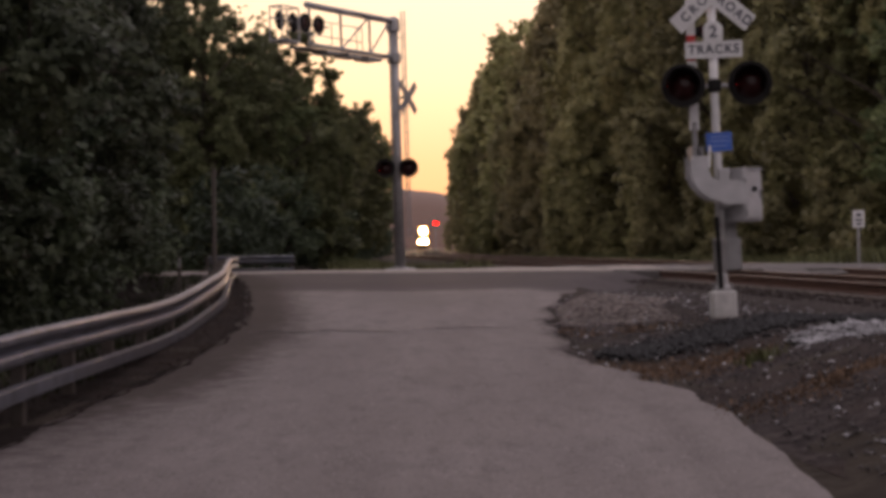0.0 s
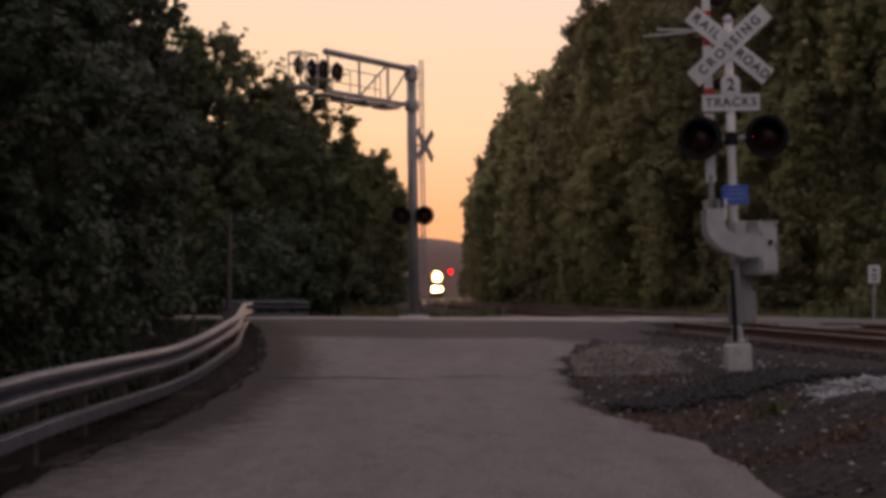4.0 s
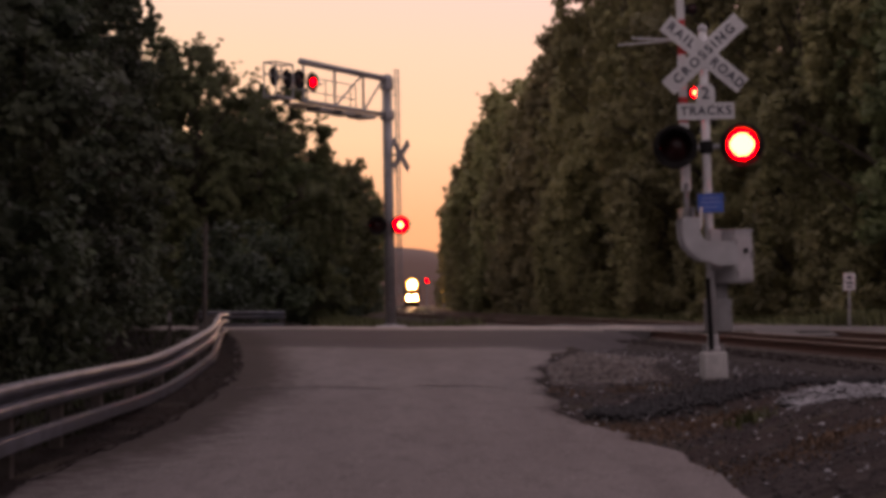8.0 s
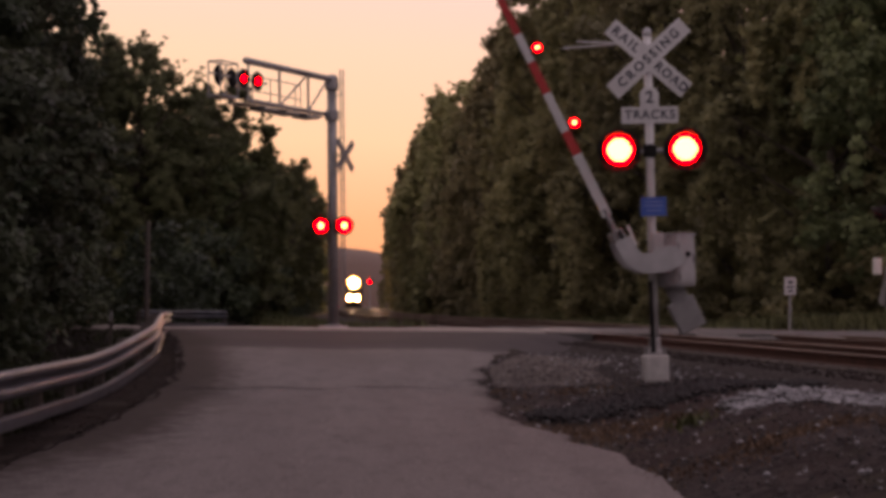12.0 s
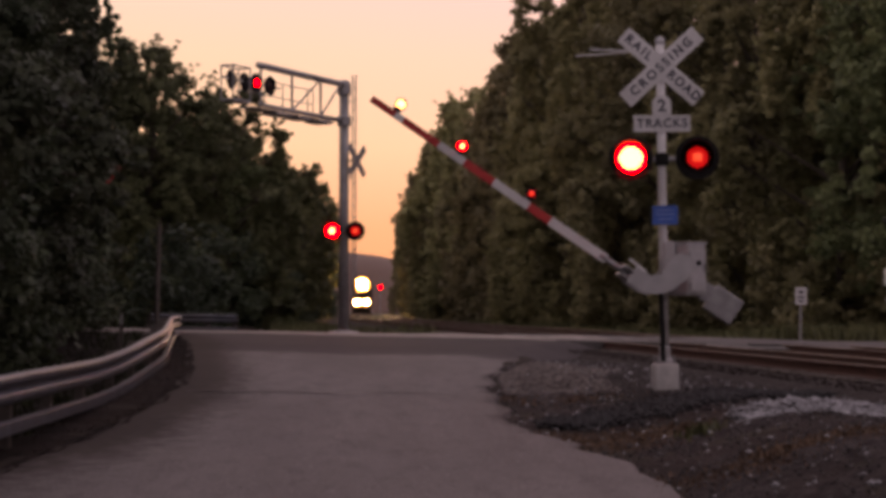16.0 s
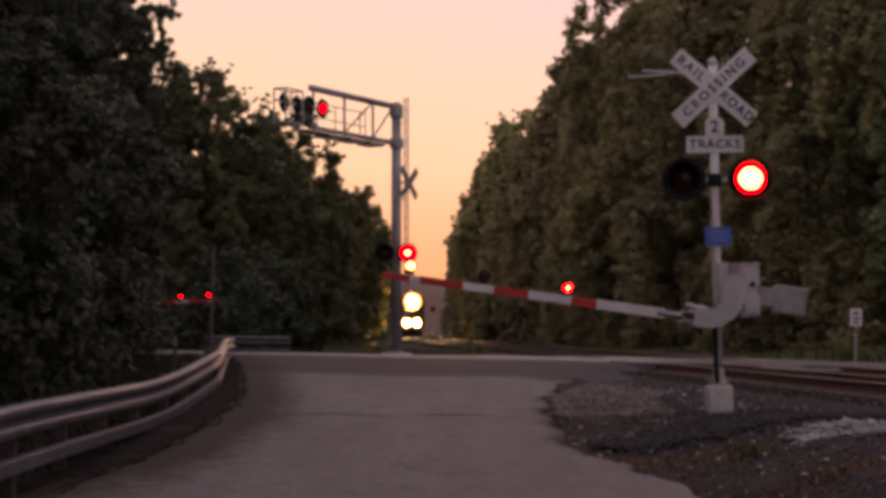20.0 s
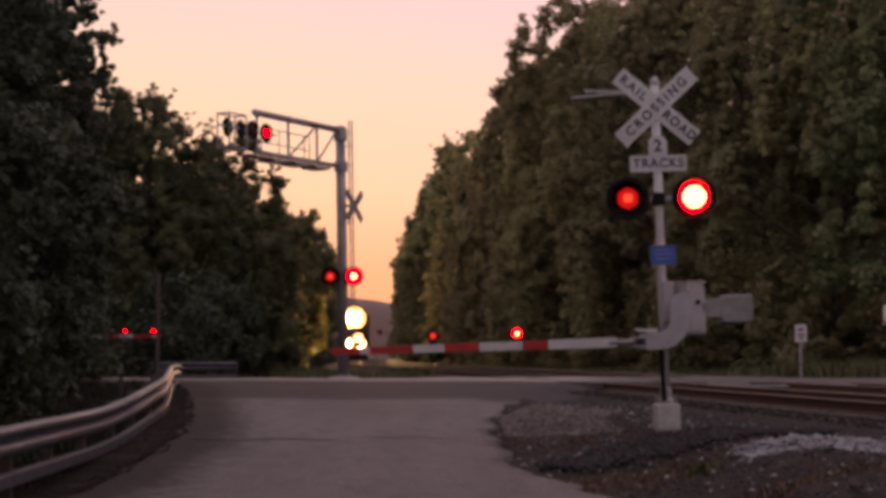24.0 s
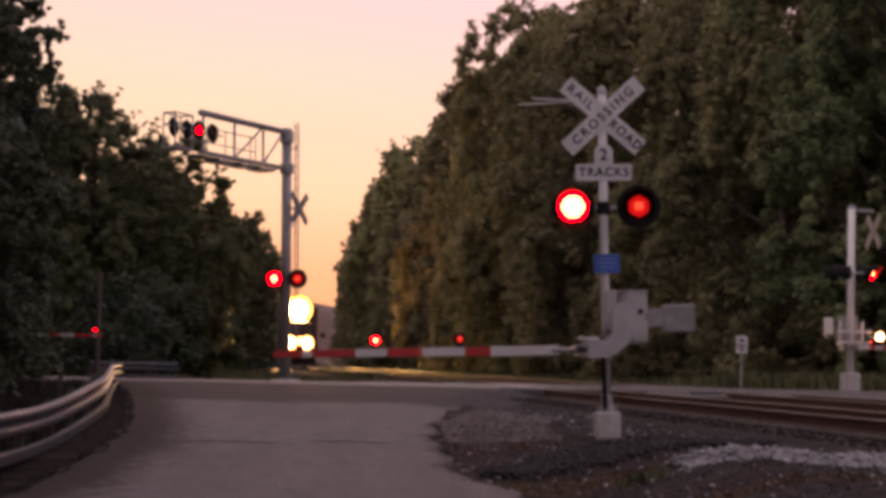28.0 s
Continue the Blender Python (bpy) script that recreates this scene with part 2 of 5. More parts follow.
# the olive leaf at about 0.7 of its tone, for the undergrowth
M_LEAF_C = leafmat("leaf_olive_dark", (0.18, 0.17, 0.085), (0.25, 0.225, 0.11), (0.14, 0.128, 0.066))
# hill colour is warmed and lightened to carry the distance haze
M_HILL = mat("hazed_hill", (0.19, 0.13, 0.105), (0.24, 0.16, 0.13), 1.0, 0.05)
M_DARKRED = mat("unlit_red_glass", (0.022, 0.005, 0.005), (0.032, 0.006, 0.006), 0.35, 12.0, spec=0.3)
M_LENS = glow("lit_red_lens", (1.0, 0.0012, 0.0008), 50.0)
M_DIM = glow("cooling_red_lens", (1.0, 0.012, 0.010), 0.5)
M_EMBER = glow("cooling_filament", (1.0, 0.08, 0.025), 1.1)
# pale hot core inside a red ring paints a lit lens's glare into emission
M_GLARE_CORE = glow("lens_glare_core", (1.0, 0.34, 0.09), 9.0)
M_HEAD = glow("headlight_glass", (1.0, 0.56, 0.17), 650.0)
# glow of the rings that stand in for glare round the train's lamps
M_HALO = glow("headlight_glare_ring", (1.0, 0.40, 0.06), 5.0)
M_GLINT = glow("amber_glint_glow", (1.0, 0.45, 0.2), 12.0)
M_LOCO = mat("dark_locomotive_paint", (0.05, 0.05, 0.055), (0.08, 0.08, 0.085), 0.5, 2.0)
M_LOCO2 = mat("dark_cab_paint", (0.06, 0.045, 0.04), (0.09, 0.065, 0.055), 0.5, 2.0)
M_GLASS = mat("dark_window_glass", (0.015, 0.016, 0.018), (0.02, 0.02, 0.022), 0.08, 4.0)

# ---------------------------------------------------------------- building blocks
def mesh_of(bm, name, material):
    me = bpy.data.meshes.new(name)
    bm.to_mesh(me)
    bm.free()
    for m in material if isinstance(material, (list, tuple)) else (material,):
        me.materials.append(m)
    return me


def part(name, bm, material, parent=None, label="", m=None, smooth=False):
    """Link a bmesh (or a mesh) as one mesh object under a thing or a part."""
    me = bm if isinstance(bm, bpy.types.Mesh) else mesh_of(bm, name, material)
    if smooth:
        for p in me.polygons:
            p.use_smooth = True
    ob = new(name, me)
    ob.parent = parent
    if m is not None:
        ob.matrix_basis = m
    if label:
        ob["label"] = label
    return ob


def thing(name, m, label, category, group="", kind=""):
    return tagged(put(new(name), m), label, category, group, kind)


def put(ob, m):
    ob.matrix_basis = m
    return ob


def add_box(bm, c, s, rot=None, bevel=0.0, mi=0):
    """A box of size s at c, with bevelled edges."""
    m = Matrix.Translation(c) @ (rot or Matrix()) @ Matrix.Diagonal((*s, 1))
    r = bmesh.ops.create_cube(bm, size=1.0, matrix=m)
    faces = {f for v in r["verts"] for f in v.link_faces}
    if bevel:
        es = {e for v in r["verts"] for e in v.link_edges}
        b = bmesh.ops.bevel(bm, geom=list(es), offset=bevel, segments=2, affect="EDGES", profile=0.6)
        faces |= set(b["faces"])
    for f in faces:
        if f.is_valid:
            f.material_index = mi
    return bm


def add_tube(bm, a, b, r1, r2=None, seg=14, mi=0):
    """A closed tapered tube from a to b."""
    a, b = Vector(a), Vector(b)
    d = b - a
    m = Matrix.Translation((a + b) / 2) @ d.to_track_quat("Z", "Y").to_matrix().to_4x4()
    r = bmesh.ops.create_cone(bm, cap_ends=True, segments=seg, radius1=r1, radius2=r1 if r2 is None else r2, depth=d.length, matrix=m)
    for f in {f for v in r["verts"] for f in v.link_faces}:
        f.material_index = mi
    return bm


def box(c, s, rot=None, bevel=0.01):
    return add_box(bmesh.new(), c, s, rot, bevel)


def tube(a, b, r1, r2=None, seg=14):
    return add_tube(bmesh.new(), a, b, r1, r2, seg)


def lathe(profile, seg=24, axis="Y", mi=None):
    """A turned body from (radius, height) pairs, round the Y or Z axis."""
    bm = bmesh.new()
    rings = []
    for r, h in profile:
        ring = []
        for k in range(seg):
            a = 2 * math.pi * k / seg
            p = (r * math.cos(a), h, r * math.sin(a)) if axis == "Y" else (r * math.cos(a), r * math.sin(a), h)
            ring.append(bm.verts.new(p))
        rings.append(ring)
    for i in range(len(rings) - 1):
        for k in range(seg):
            f = bm.faces.new((rings[i][k], rings[i][(k + 1) % seg], rings[i + 1][(k + 1) % seg], rings[i + 1][k]))
            if mi:
                f.material_index = mi[i]
    for ring in (rings[0], rings[-1]):
        f = bm.faces.new(ring)
        f.material_index = (mi[0] if ring is rings[0] else mi[-1]) if mi else 0
    bmesh.ops.recalc_face_normals(bm, faces=bm.faces)
    return bm


def plate(outline, thick):
    """A flat plate in the XZ plane, facing -Y, from an outline."""
    bm = bmesh.new()
    f = bm.faces.new([bm.verts.new((x, 0, z)) for x, z in outline])
    r = bmesh.ops.extrude_face_region(bm, geom=[f])
    bmesh.ops.translate(bm, vec=(0, thick, 0), verts=[v for v in r["geom"] if isinstance(v, bmesh.types.BMVert)])
    bmesh.ops.recalc_face_normals(bm, faces=bm.faces)
    return bm


def raw_mesh(name, verts, faces, material):
    me = bpy.data.meshes.new(name)
    me.from_pydata([tuple(v) for v in verts], [], faces)
    me.materials.append(material)
    me.update()
    return me


def words(name, text, size, parent, m, material, extrude=0.004, wide=0.0):
    cu = bpy.data.curves.new(name, "FONT")
    cu.offset, cu.space_character = size * 0.02, 1.0 + wide
    cu.body, cu.size, cu.extrude, cu.align_x, cu.align_y = text, size, extrude, "CENTER", "CENTER"
    tmp = bpy.data.objects.new(name, cu)
    me = bpy.data.meshes.new_from_object(tmp)
    bpy.data.objects.remove(tmp)
    me.materials.clear()
    me.materials.append(material)
    return part(name, me, material, parent, "", m)


# ---------------------------------------------------------------- plan
ROAD_Y = [-60, 0, 12, 14, 16, 20, 25, 30, 35, 40, 45, 60, 400]
ROAD_Z = [-0.1, -0.05, 0.12, 0.20, 0.28, 0.46, 0.67, 0.82, 0.92, 0.97, 0.98, 0.98, 0.98]
TRACK_Y = [-80, 0, 25, 38, 60, 90, 118, 138, 160, 185, 217, 300, 400, 700, 1500]
TRACK_X = [15.5, 9.05, 7.0, 5.95, 4.0, 1.0, -1.7, -3.05, -3.55, -3.75, -3.95, -4.7, -5.5, -7.5, -13.0]
_ty = np.arange(-80, 1501, 2.0)
_tx = np.convolve(np.pad(np.interp(_ty, TRACK_Y, TRACK_X), 8, mode="reflect", reflect_type="odd"), np.ones(17) / 17, "valid")
RAIL_Z = 1.0


def road_z(y):
    return float(np.interp(y, ROAD_Y, ROAD_Z))


def track_x(y):
    return float(np.interp(y, _ty, _tx))


def smooth(a, b, x):
    k = min(1.0, max(0.0, (x - a) / (b - a)))
    return k * k * (3 - 2 * k)


def ground_z(x, y):
    """Height of the bare ground, a little below road and ballast."""
    z = road_z(y) - 0.05
    if y < 44:
        k = smooth(1.9, 4.2, x) * (1 - smooth(27, 34, y))
        z = z * (1 - k) + 0.70 * k
    d = x - track_x(y)
    if abs(d - 2.1) < 30 and (y > 56 or x > 2.5):
        z = min(z, 0.66 + 0.2 * smooth(4.8, 7.5, abs(d - 2.1)))
    if y < 42:
        z -= 1.4 * smooth(-3.9, -9, x) * (1 - smooth(36, 42, y))
    if y > 46 and x < 1:
        z -= 0.25 * smooth(47.5, 53, y) * smooth(1, -1, x)
    if y > 58:
        z -= 0.25 * smooth(58, 66, y)
    return z


def grid_mesh(name, xs, ys, zf, material):
    v = [(x, y, zf(x, y)) for y in ys for x in xs]
    w = len(xs)
    f = [(j * w + i, j * w + i + 1, (j + 1) * w + i + 1, (j + 1) * w + i) for j in range(len(ys) - 1) for i in range(w - 1)]
    return raw_mesh(name, v, f, material)


xs = sorted({-3000, -1200, -500, -200, -100, -60, -40, -30, 40, 60, 100, 200, 500, 1200, 3000} | {round(-24 + 0.4 * k, 2) for k in range(130)})
ys = sorted({-300, -100, -40, 130, 160, 200, 260, 350, 500, 800, 1400, 2500, 4500} | {round(-10 + 0.5 * k, 2) for k in range(240)})
g = part("ground", grid_mesh("ground", xs, ys, lambda x, y: ground_z(x, y) + 0.03 * noise.noise((x * 0.8, y * 0.8, 0)) * (abs(x) < 30), M_SOIL), M_SOIL, smooth=True)
tagged(g, "dark bare soil and weeds beside the road", "ground", kind="structure")

ROAD_L = ([-40, 0, 12, 14, 16, 18, 21, 25, 29, 36, 42, 46], [-3.5, -3.5, -3.45, -3.35, -3.12, -2.9, -2.75, -2.85, -3.3, -4.2, -5.2, -7.0])
ROAD_R = ([-40, 0, 10, 14, 15.6, 17.6, 18.5, 20, 23, 26, 28, 31, 35, 38, 42, 46], [2.9, 2.85, 2.75, 2.45, 2.27, 1.93, 1.5, 1.32, 1.4, 1.5, 1.85, 2.5, 3.3, 4.1, 5.6, 7.0])


def road_top(x, y):
    """Surface of the lane; its shoulder slopes down to the tracks."""
    top = road_z(y) + 0.02 * noise.noise((x * 0.5, y * 0.5, 1))
    q = smooth(0, 0.05 + 1.3 * smooth(26, 31, y), np.interp(y, *ROAD_R) + 0.1 - x)
    return (ground_z(x, y) - 0.03) * (1 - q) + top * q


def approach_road():
    rows = [-40, -20, -10] + [0 + 0.2 * k for k in range(231)]
    v, n = [], 60
    dirt_shade, patch = [], []
    for y in rows:
        a = np.interp(y, *ROAD_L) + 0.10 * noise.noise((0.5, y * 0.9, 3)) + 0.05 * noise.noise((0.5, y * 3.1, 3))
        b = np.interp(y, *ROAD_R) + 0.16 * noise.noise((9.5, y * 1.1, 3)) + 0.07 * noise.noise((9.5, y * 3.7, 3))
        for k in range(n):
            x = a + (b - a) * k / (n - 1)
            edge = min(k, n - 1 - k)
            v.append((x, y, ground_z(x, y) - 0.03 if edge == 0 else road_top(x, y)))
            # left edge: dirt, spread wider to paint in the shade of the trees
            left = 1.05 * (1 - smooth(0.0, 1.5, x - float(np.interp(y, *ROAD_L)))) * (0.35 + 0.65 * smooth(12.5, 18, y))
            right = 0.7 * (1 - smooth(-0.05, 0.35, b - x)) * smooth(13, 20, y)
            dirt_shade.append(max(left, right))
            patch.append(smooth(29.6, 33.0, y + 0.8 * noise.noise((x * 0.5, 0, 8))))
    f = [(j * n + i, j * n + i + 1, (j + 1) * n + i + 1, (j + 1) * n + i) for j in range(len(rows) - 1) for i in range(n - 1)]
    me = raw_mesh("road", v, f, M_ASPH)
    for key, values in (("dirt_shade", dirt_shade), ("patch", patch)):
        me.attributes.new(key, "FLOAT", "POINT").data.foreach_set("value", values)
    return me


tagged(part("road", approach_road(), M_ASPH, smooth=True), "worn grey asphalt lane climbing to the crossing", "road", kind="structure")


def cross_road():
    far = ([-80, -30, -12, -6, 0, 4, 7, 12, 20, 40, 90], [60, 55, 49.5, 47.5, 48, 50.5, 53, 51, 50.5, 52, 60])
    near = ([-80, -30, -12, -6, 0, 4, 6, 9, 14, 20, 40, 90], [54, 50, 47.3, 45, 43.6, 42.4, 41.3, 41, 40.6, 40.5, 42, 50])
    rows = [-80, -50, -30, -20] + [-14 + 0.5 * k for k in range(72)] + [30, 40, 60, 90]
    v, n = [], 16
    for x in rows:
        a, b = np.interp(x, *near), np.interp(x, *far) + 0.25 * noise.noise((x * 0.7, 2, 2))
        for k in range(n):
            y = a + (b - a) * k / (n - 1)
            v.append((x, y, 1.005 + 0.03 * noise.noise((x * 0.45, y * 0.4, 7)) + 0.012 * noise.noise((x * 1.6, y * 1.2, 7)) - (0.10 if k in (0, n - 1) else 0)))
    f = [(j * n + i, (j + 1) * n + i, (j + 1) * n + i + 1, j * n + i + 1) for j in range(len(rows) - 1) for i in range(n - 1)]
    me = raw_mesh("cross_road", v, f, M_PALEROAD)
    me.materials.append(M_WORN)
    # the right-hand part takes the darker tone, without the painted glow
    for p in me.polygons:
        p.material_index = int(p.center.x + 2.5 * noise.noise((p.center.x * 0.3, p.center.y * 0.6, 5)) > 5.5)
    return me


tagged(part("cross_road", cross_road(), M_PALEROAD, smooth=True), "worn asphalt road across the two tracks, sky glow in its pale part", "road", kind="structure")


# ---------------------------------------------------------------- tracks
def sweep(offset, profile, y0, y1, step, material, name, z=RAIL_Z):
    """A profile of (sideways, height) swept along the track at an offset from its centre."""
    rows, y = [], y0
    while y <= y1:
        rows.append(y)
        y += step if y < 160 else step * 6
    v, n = [], len(profile)
    for y in rows:
        s = (track_x(y + 1) - track_x(y - 1)) / 2
        c = 1 / math.sqrt(1 + s * s)
        for px, pz in profile:
            v.append((track_x(y) + (offset + px) * c, y - (offset + px) * s * c, z + pz))
    f = [(j * n + i, j * n + (i + 1) % n, (j + 1) * n + (i + 1) % n, (j + 1) * n + i) for j in range(len(rows) - 1) for i in range(n)]
    f += [tuple(range(n))[::-1], tuple(range((len(rows) - 1) * n, len(rows) * n))]
    return raw_mesh(name, v, f, material)


BED = [(-2.3, -0.42), (-1.5, -0.20), (1.5, -0.20), (2.3, -0.42), (2.3, -0.9), (-2.3, -0.9)]
RAIL = [(-0.07, -0.17), (-0.07, -0.155), (-0.012, -0.14), (-0.012, -0.045), (-0.036, -0.035), (-0.036, -0.006), (0.036, -0.006), (0.036, -0.035), (0.012, -0.045), (0.012, -0.14), (0.07, -0.155), (0.07, -0.17)]
HEAD = [(-0.034, -0.008), (-0.03, 0.0), (0.03, 0.0), (0.034, -0.008)]
tie_me = mesh_of(box((0, 0, 0), (2.6, 0.23, 0.18), None, 0.015), "tie", M_TIE)
for off in (0.0, 4.2):
    bed = tagged(part("ballast_bed", sweep(off, BED, -60, 900, 2.0, M_BALLAST, "ballast_bed"), M_BALLAST), "grey-brown crushed stone ballast under the rails", "ballast", kind="structure")
    tr = thing("railway_track", Matrix(), "rusty railway track with worn shiny rail heads", "track", "two parallel tracks", "structure")
    for side in (-0.7525, 0.7525):
        r = part("rail", sweep(off + side, RAIL, -60, 900, 2.0, M_RUST, "rail"), M_RUST, tr, "rust-brown steel rail")
        part("rail_head", sweep(off + side, HEAD, -60, 900, 2.0, M_RAILTOP, "rail_head"), M_RAILTOP, r, "worn shiny running surface")
    y = 0.0
    while y < 75:
        if not 40 < y < 55:
            s = (track_x(y + 1) - track_x(y - 1)) / 2
            part("tie", tie_me, M_TIE, tr, "", pose(track_x(y) + off, y - off * s, RAIL_Z - 0.255, 0, 0, math.degrees(math.atan(-s)) * -1 * -1))
        y += 0.53

# ---------------------------------------------------------------- crossing signals
PERIOD, FIRST = 1.486, 6.68
DRUMS = []      # (lens drum, phase): turned by motions()

drum_me = mesh_of(lathe([(0.02, -0.06), (0.075, -0.056), (0.13, -0.042), (0.19, -0.014), (0.2, 0.0), (0.19, 0.014), (0.13, 0.042), (0.075, 0.056), (0.02, 0.06)], 28), "lens_drum", [M_GLARE_CORE, M_LENS, M_DARKRED])
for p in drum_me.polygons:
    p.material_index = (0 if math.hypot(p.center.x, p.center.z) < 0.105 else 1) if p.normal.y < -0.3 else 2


arm_drum_me = drum_me.copy()
for p in arm_drum_me.polygons:
    p.material_index = (0 if math.hypot(p.center.x, p.center.z) < 0.07 else 1) if p.normal.y < -0.3 else 2
tip_drum_me = drum_me.copy()
for p in tip_drum_me.polygons:
    p.material_index = (0 if math.hypot(p.center.x, p.center.z) < 0.17 else 1) if p.normal.y < -0.3 else 2
spot_drum_me = drum_me.copy()
for p in spot_drum_me.polygons:
    p.material_index = 1 if p.normal.y < -0.3 and math.hypot(p.center.x, p.center.z) < 0.13 else 2
red_drum_me = drum_me.copy()
for p in red_drum_me.polygons:
    p.material_index = 1 if p.normal.y < -0.3 else 2


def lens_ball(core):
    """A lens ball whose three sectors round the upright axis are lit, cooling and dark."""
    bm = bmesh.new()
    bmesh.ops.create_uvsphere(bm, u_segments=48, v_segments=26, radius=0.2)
    me = mesh_of(bm, "lens_drum", [M_GLARE_CORE, M_LENS, M_DARKRED, M_DIM, M_EMBER])
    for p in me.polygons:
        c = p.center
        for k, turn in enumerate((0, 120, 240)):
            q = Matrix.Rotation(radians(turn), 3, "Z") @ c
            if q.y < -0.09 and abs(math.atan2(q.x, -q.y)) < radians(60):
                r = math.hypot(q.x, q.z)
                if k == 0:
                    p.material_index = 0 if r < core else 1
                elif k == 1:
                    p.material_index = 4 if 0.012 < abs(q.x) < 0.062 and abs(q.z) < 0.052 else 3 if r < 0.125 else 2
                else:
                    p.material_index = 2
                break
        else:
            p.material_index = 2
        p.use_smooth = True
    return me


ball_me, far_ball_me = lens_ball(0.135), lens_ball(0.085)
dark_drum_me = drum_me.copy()
for p in dark_drum_me.polygons:
    p.material_index = 2


def open_lathe(profile, seg=28):
    bm = bmesh.new()
    rings = [[bm.verts.new((r * math.cos(2 * math.pi * k / seg), h, r * math.sin(2 * math.pi * k / seg))) for k in range(seg)] for r, h in profile]
    for i in range(len(rings) - 1):
        for k in range(seg):
            bm.faces.new((rings[i][k], rings[i][(k + 1) % seg], rings[i + 1][(k + 1) % seg], rings[i + 1][k]))
    bmesh.ops.recalc_face_normals(bm, faces=bm.faces)
    return bm


def visor(r, depth, t=0.006, seg=20):
    """A hood over the upper part of a lens, longest on top."""
    bm = bmesh.new()
    cols = []
    for k in range(seg + 1):
        a = math.radians(-35 + 250 * k / seg)
        d = depth * (0.35 + 0.65 * max(0, math.sin(a)) ** 0.6 if math.sin(a) > 0 else 0.35)
        cols.append([bm.verts.new((q * math.cos(a), yy, q * math.sin(a))) for q, yy in ((r, 0), (r, -d), (r + t, -d), (r + t, 0))])
    for k in range(seg):
        for i in range(4):
            bm.faces.new((cols[k][i], cols[k][(i + 1) % 4], cols[k + 1][(i + 1) % 4], cols[k + 1][i]))
    bm.faces.new(cols[0])
    bm.faces.new(cols[-1][::-1])
    bmesh.ops.recalc_face_normals(bm, faces=bm.faces)
    return bm


bg_me = mesh_of(open_lathe([(0.174, 0), (0.262, 0), (0.265, 0.004), (0.262, 0.008), (0.174, 0.008), (0.174, 0)], 30), "flasher_unit", M_BLACK)
bg_small_me = mesh_of(open_lathe([(0.135, 0), (0.262, 0), (0.265, 0.004), (0.262, 0.008), (0.135, 0.008), (0.135, 0)], 30), "flasher_unit", M_BLACK)
cup_me = mesh_of(open_lathe([(0.196, 0.008), (0.2, 0.12), (0.18, 0.19), (0.09, 0.22), (0.0001, 0.225)], 24), "housing", M_BLACK)
deep_cup_me = mesh_of(open_lathe([(0.207, 0.008), (0.212, 0.20), (0.195, 0.29), (0.09, 0.325), (0.0001, 0.33)], 24), "housing", M_BLACK)
visor_short_me = mesh_of(visor(0.198, 0.16), "visor", M_BLACK)
visor_me = mesh_of(visor(0.198, 0.28), "visor", M_BLACK)


def flasher(parent, m, phase, scale=1.0, lens=1.0, drum=None, deep=1.0):
    """A flashing-light unit facing -Y: black target, cup, hood and lens."""
    u = part("flasher_unit", bg_me if lens == 1.0 else bg_small_me, M_BLACK, parent, "round black target of a flashing light", m @ Matrix.Scale(scale, 4))
    flat = Matrix.Diagonal((1, deep, 1, 1))
    ball = drum is None and lens == 1.0
    part("housing", deep_cup_me if ball else cup_me, M_BLACK, u, "", flat)
    part("visor", visor_me if lens == 1.0 else visor_short_me, M_BLACK, u, "", flat)
    if ball:
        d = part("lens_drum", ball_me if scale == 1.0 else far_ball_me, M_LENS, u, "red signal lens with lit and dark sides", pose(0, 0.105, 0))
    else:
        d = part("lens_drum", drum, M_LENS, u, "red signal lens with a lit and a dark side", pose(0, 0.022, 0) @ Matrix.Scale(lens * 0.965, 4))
    if phase is not None:
        DRUMS.append((d, phase, ball))
    return u


def blade(w, h):
    return plate([(-w / 2, -h / 2), (w / 2, -h / 2), (w / 2, h / 2), (-w / 2, h / 2)], 0.012)


FACE = pose(0, 0, 0, 90, 0, 0)      # text that faces -Y


def crossbuck(parent, m, letters=True, material=None):
    material = material or M_WHITE
    b1 = part("crossbuck_blade", blade(1.21, 0.225), material, parent, "white reflective board", m @ pose(0, 0.014, 0, 0, 41, 0))
    b2 = part("crossbuck_blade", blade(1.21, 0.225), material, parent, "white reflective board", m @ pose(0, 0, 0, 0, -42, 0))
    if letters:
        words("lettering", "RAIL", 0.155, b1, pose(-0.36, -0.003, 0) @ FACE, M_LETTER, wide=0.34)
        words("lettering", "ROAD", 0.155, b1, pose(0.36, -0.003, 0) @ FACE, M_LETTER, wide=0.20)
        words("lettering", "CROSSING", 0.155, b2, pose(0, -0.003, 0) @ FACE, M_LETTER, wide=0.42)
    for p in (b1, b2):
        part("bolt", tube((0, -0.012, 0), (0, 0.0, 0), 0.012, None, 8), M_GALV, p)


arm_cup_me = mesh_of(open_lathe([(0.147, -0.02), (0.188, -0.035), (0.215, -0.03), (0.22, 0.0), (0.215, 0.12), (0.12, 0.21), (0.0001, 0.22)], 20), "lamp_cup", M_BLACK)


